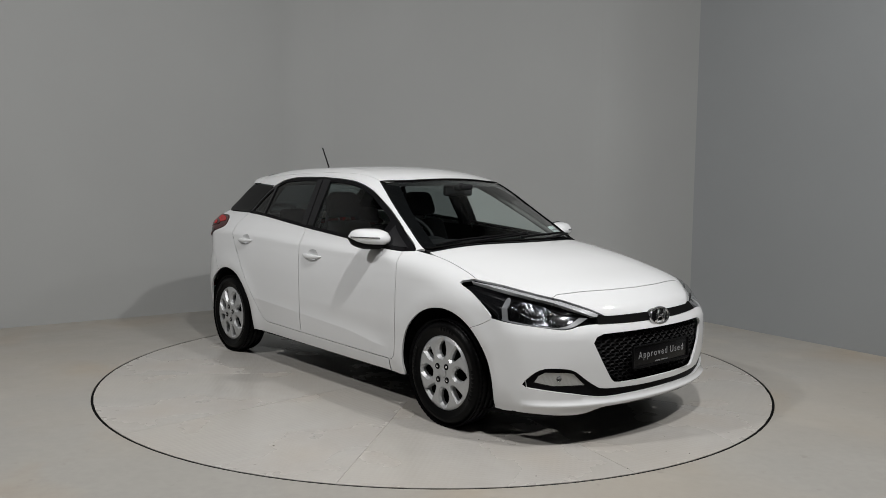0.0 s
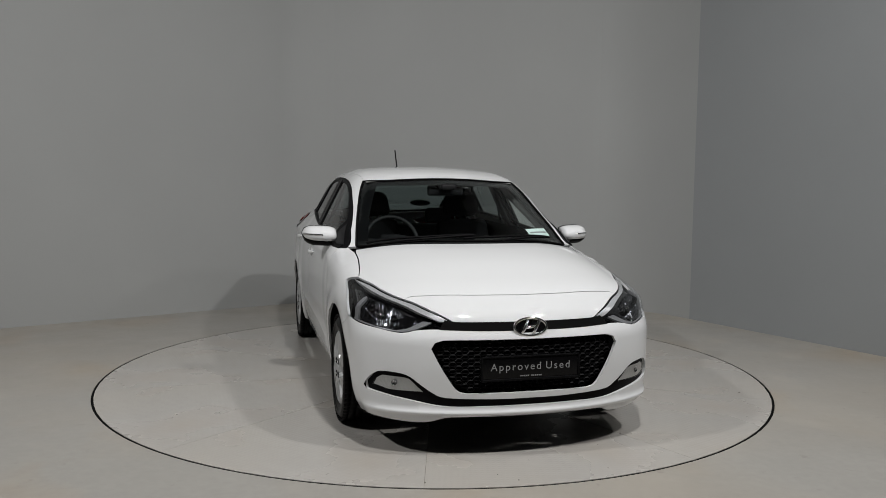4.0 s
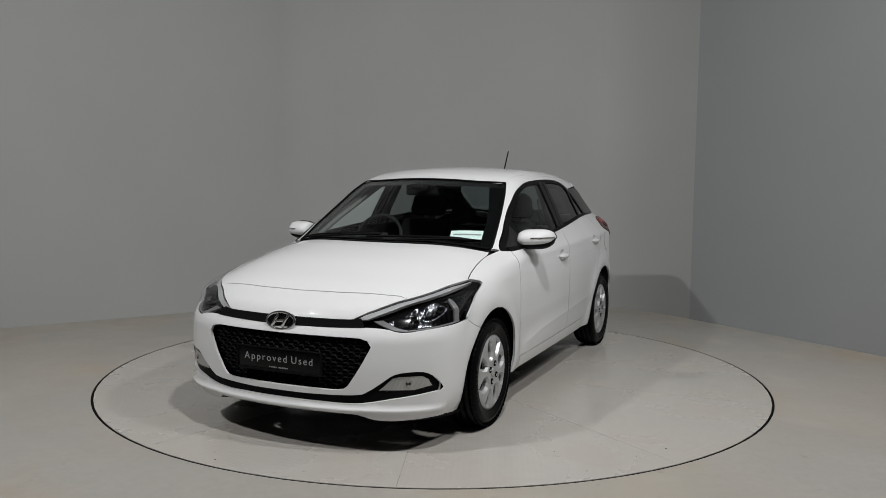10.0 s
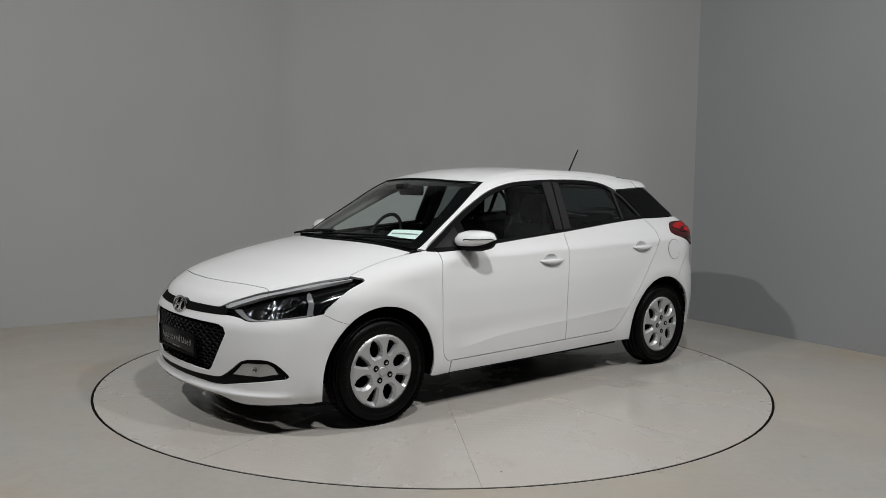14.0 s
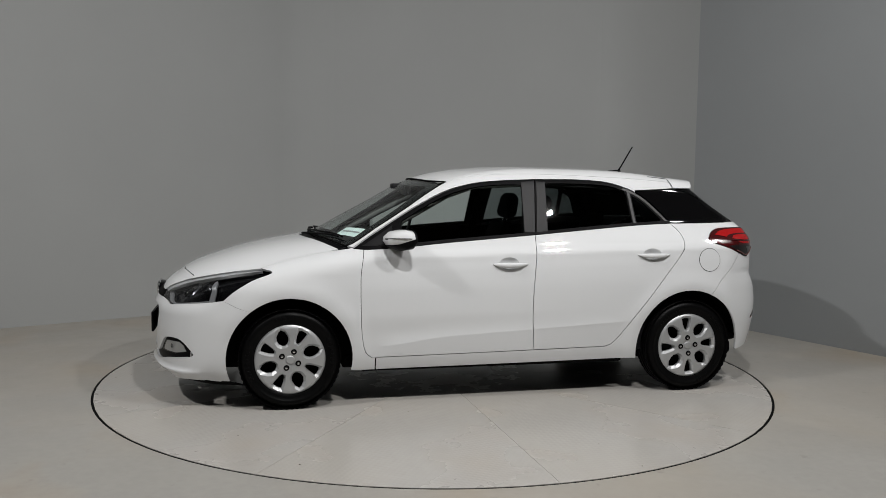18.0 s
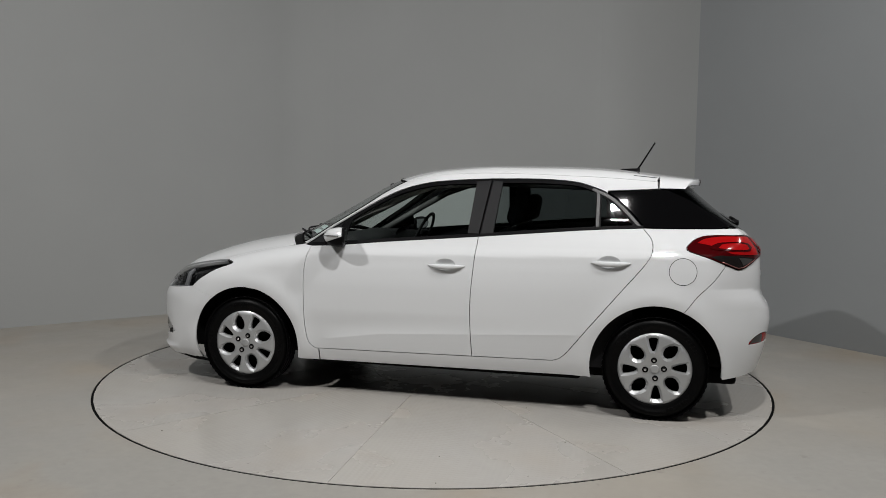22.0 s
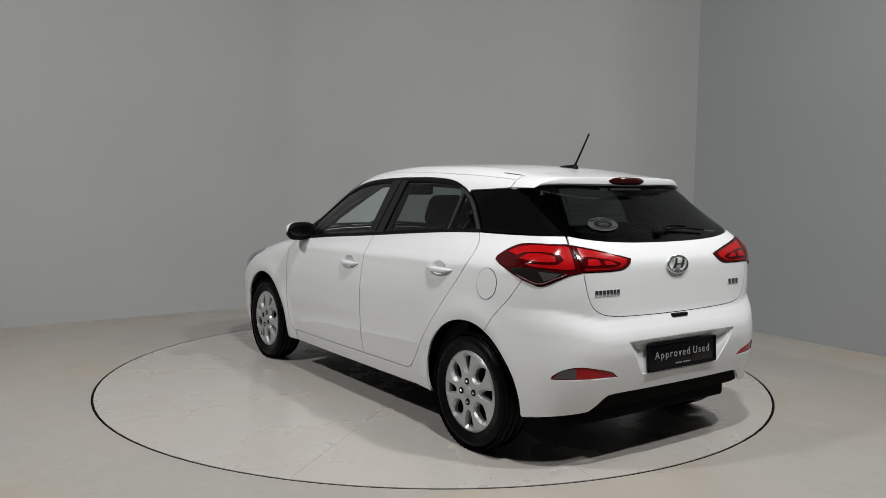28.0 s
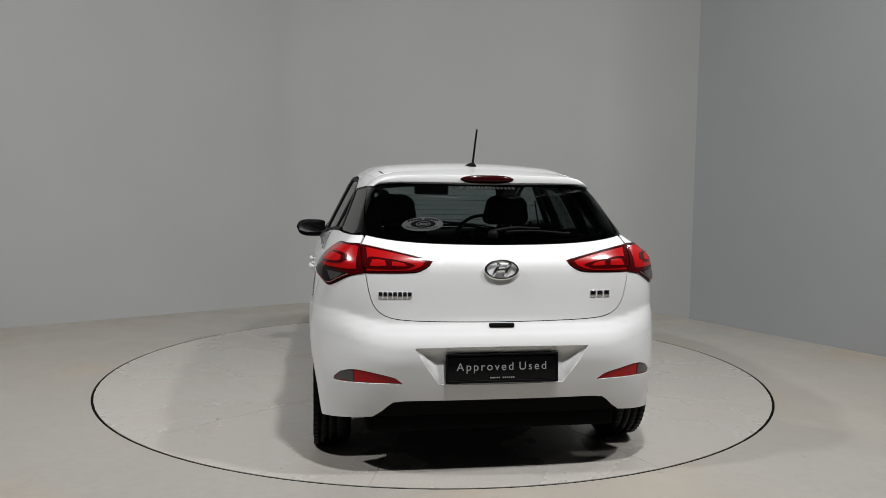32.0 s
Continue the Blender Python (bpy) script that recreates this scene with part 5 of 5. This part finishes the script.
seat(.02, -.36)
seat(.02, .36)
bench = cpart("rear_bench", box(-.98, -.48, -.60, .60, .42, .58, .05, 3), CLOTH, "dark cloth rear bench seat")
bm = box(-.06, .06, -.60, .60, 0, .50, .05, 3)
bm.transform(Matrix.Translation((-.90, 0, .50)) @ Matrix.Rotation(radians(-22), 4, "Y"))
part("bench_back", bm, CLOTH, bench)
for y in (-.36, .36):
    bm = box(-.04, .04, -.115, .115, 0, .13, .035, 3)
    bm.transform(Matrix.Translation((-1.10, y, .985)) @ Matrix.Rotation(radians(-15), 4, "Y"))
    part("head_restraint", bm, CLOTH, bench)
cpart("parcel_shelf", box(-1.70, -1.08, -.54, .54, .93, .95, .005), TRIM, "black parcel shelf")
mir = cpart("rear_view_mirror", box(.44, .475, -.125, .125, 1.245, 1.315, .015, 3), TRIM, "black interior mirror")
part("mirror_stalk", tube([(.46, 0, 1.30), (.50, 0, 1.325)], .012), TRIM, mir)
part("sensor_box", box(.44, .56, -.05, .05, 1.285, 1.325, .012), TRIM, mir)
for o in (False, True):
    cpart("door_trim", sided(loft([[(x, .80 - .04 * (abs(x + .1) / .9) ** 2 - .16 * (z > .9) * (z - .9), z) for z in (.26, .50, .80, .93, .985 - .03 * x)] for x in np.linspace(.82, -1.15, 12)], closed=False), o), TRIM, "dark inner door panel")
    for pts, wd in (([(-.24, .735, 1.0), (-.27, .665, 1.15), (-.30, .59, 1.33)], .045), ([(-1.14, .655, 1.06), (-1.08, .60, 1.20), (-1.02, .56, 1.29)], .075)):
        cpart("inner_pillar", sided(loft([[(x - wd, y - .012, z), (x + wd, y - .012, z), (x + wd, y - .03, z), (x - wd, y - .03, z)] for x, y, z in pts]), o), TRIM, "dark inner pillar cover")
    fr = skin("S", [(.80, 1.00), (.64, 1.10), (.49, 1.188), (.315, 1.275), (.137, 1.325), (-.041, 1.345), (-.285, 1.357)]) - np.array([0, .022, 0])
    ra = [(.80, .630, .972), (.64, .600, 1.062), (.47, .560, 1.152), (.28, .515, 1.248), (.11, .52, 1.310), (-.05, .525, 1.325), (-.29, .53, 1.335)]
    cpart("inner_pillar", sided(loft([[tuple(a), tuple((np.array(a) + b) / 2 + np.array([0, .004, -.004])), b] for a, b in zip(fr, ra)], closed=False), o), LINER, "grey inner cover of the windscreen pillar")
    cpart("inner_rail", sided(tube([(.84, .635, .950), (.58, .585, 1.095), (.28, .515, 1.255), (.1, .52, 1.318), (-.3, .53, 1.338), (-.9, .525, 1.318), (-1.3, .48, 1.27)], .022), o), LINER)
    cpart("belt_strap", sided(loft([[(x, y, z), (x - .045, y - .002, z)] for x, y, z in ((-.20, .60, 1.22), (-.19, .64, 1.0), (-.16, .66, .6))], closed=False), o), TRIM)

# ---- turntable: ten sector plates round a hub ----
turntable = tagged(new("turntable"), "round light grey steel turntable set flush in the floor", "turntable")
HUB, first = .42, 20.5
# black ring put into the edge gap in place of its deep shade
part("gap_shade", lathe([(TABLE_R - .001, -.03), (TABLE_R - .001, -.003), (TABLE_R + .0135, -.003), (TABLE_R + .0135, -.03)], 128, "Z"), DARK, turntable, "black ring added as the shade in the gap")
bm = bmesh.new()
n = 9
gap = .0010
rad = [HUB + .002, .8, 1.2, 1.6, 2.0, TABLE_R]
ringv = []
for r in rad:
    g = math.degrees(gap / r)
    ringv.append([bm.verts.new((r * math.cos(radians(a)), r * math.sin(radians(a)), 0)) for a in np.linspace(g, 36 - g, n)])
low = []
for p, q in zip(ringv, ringv[1:]):
    for i in range(n - 1):
        bm.faces.new((p[i], q[i], q[i + 1], p[i + 1]))
edge = [e for e in bm.edges if e.is_boundary]
for v in bmesh.ops.extrude_edge_only(bm, edges=edge)["geom"]:
    if isinstance(v, bmesh.types.BMVert):
        v.co.z = -.05
sector = bpy.data.meshes.new("sector_plate")
bm.to_mesh(sector)
bm.free()
sector.materials.append(TABLEM)
for k in range(10):
    ob = new("sector_plate", sector)
    ob.parent = turntable
    ob.matrix_basis = Matrix.Rotation(radians(first + 36 * k), 4, "Z")
bm = bmesh.new()
bmesh.ops.create_cone(bm, cap_ends=True, segments=64, radius1=HUB, radius2=HUB, depth=.05, matrix=Matrix.Translation((0, 0, -.025)))
part("hub_plate", bm, TABLEM, turntable)
bm = bmesh.new()
bmesh.ops.create_cone(bm, cap_ends=True, segments=96, radius1=TABLE_R - .01, radius2=TABLE_R - .01, depth=.02, matrix=Matrix.Translation((0, 0, -.0125)))
part("bearing_ring", bm, SEAMM, turntable, "grey grime in the joints")


# small chips of grit on the plates
bm, rnd = bmesh.new(), random.Random(5)
for _ in range(26):
    a, r, size = rnd.uniform(0, 2 * math.pi), TABLE_R * math.sqrt(rnd.uniform(.2, .97)), rnd.uniform(.002, .0042)
    ring = [(r * math.cos(a) + size * rnd.uniform(.6, 1.4) * math.cos(k), r * math.sin(a) + size * rnd.uniform(.6, 1.4) * math.sin(k)) for k in np.linspace(0, 2 * np.pi, 6, endpoint=False)]
    up, dn = [bm.verts.new((x * .999, y * .999, size * .5)) for x, y in ring], [bm.verts.new((x, y, .0004)) for x, y in ring]
    bm.faces.new(up)
    for k in range(6):
        bm.faces.new((dn[k], dn[(k + 1) % 6], up[(k + 1) % 6], up[k]))
tagged(part("grit", bm, GRITM, turntable, "small dark chips of grit"), kind="stuff")


def motions():
    rows = [(t, pose(0, 0, 0, 0, 0, a)) for t, a in HEADING]
    walk(car, rows)
    walk(turntable, [(t, pose(0, 0, GROUND, 0, 0, a)) for t, a in HEADING])


motions()
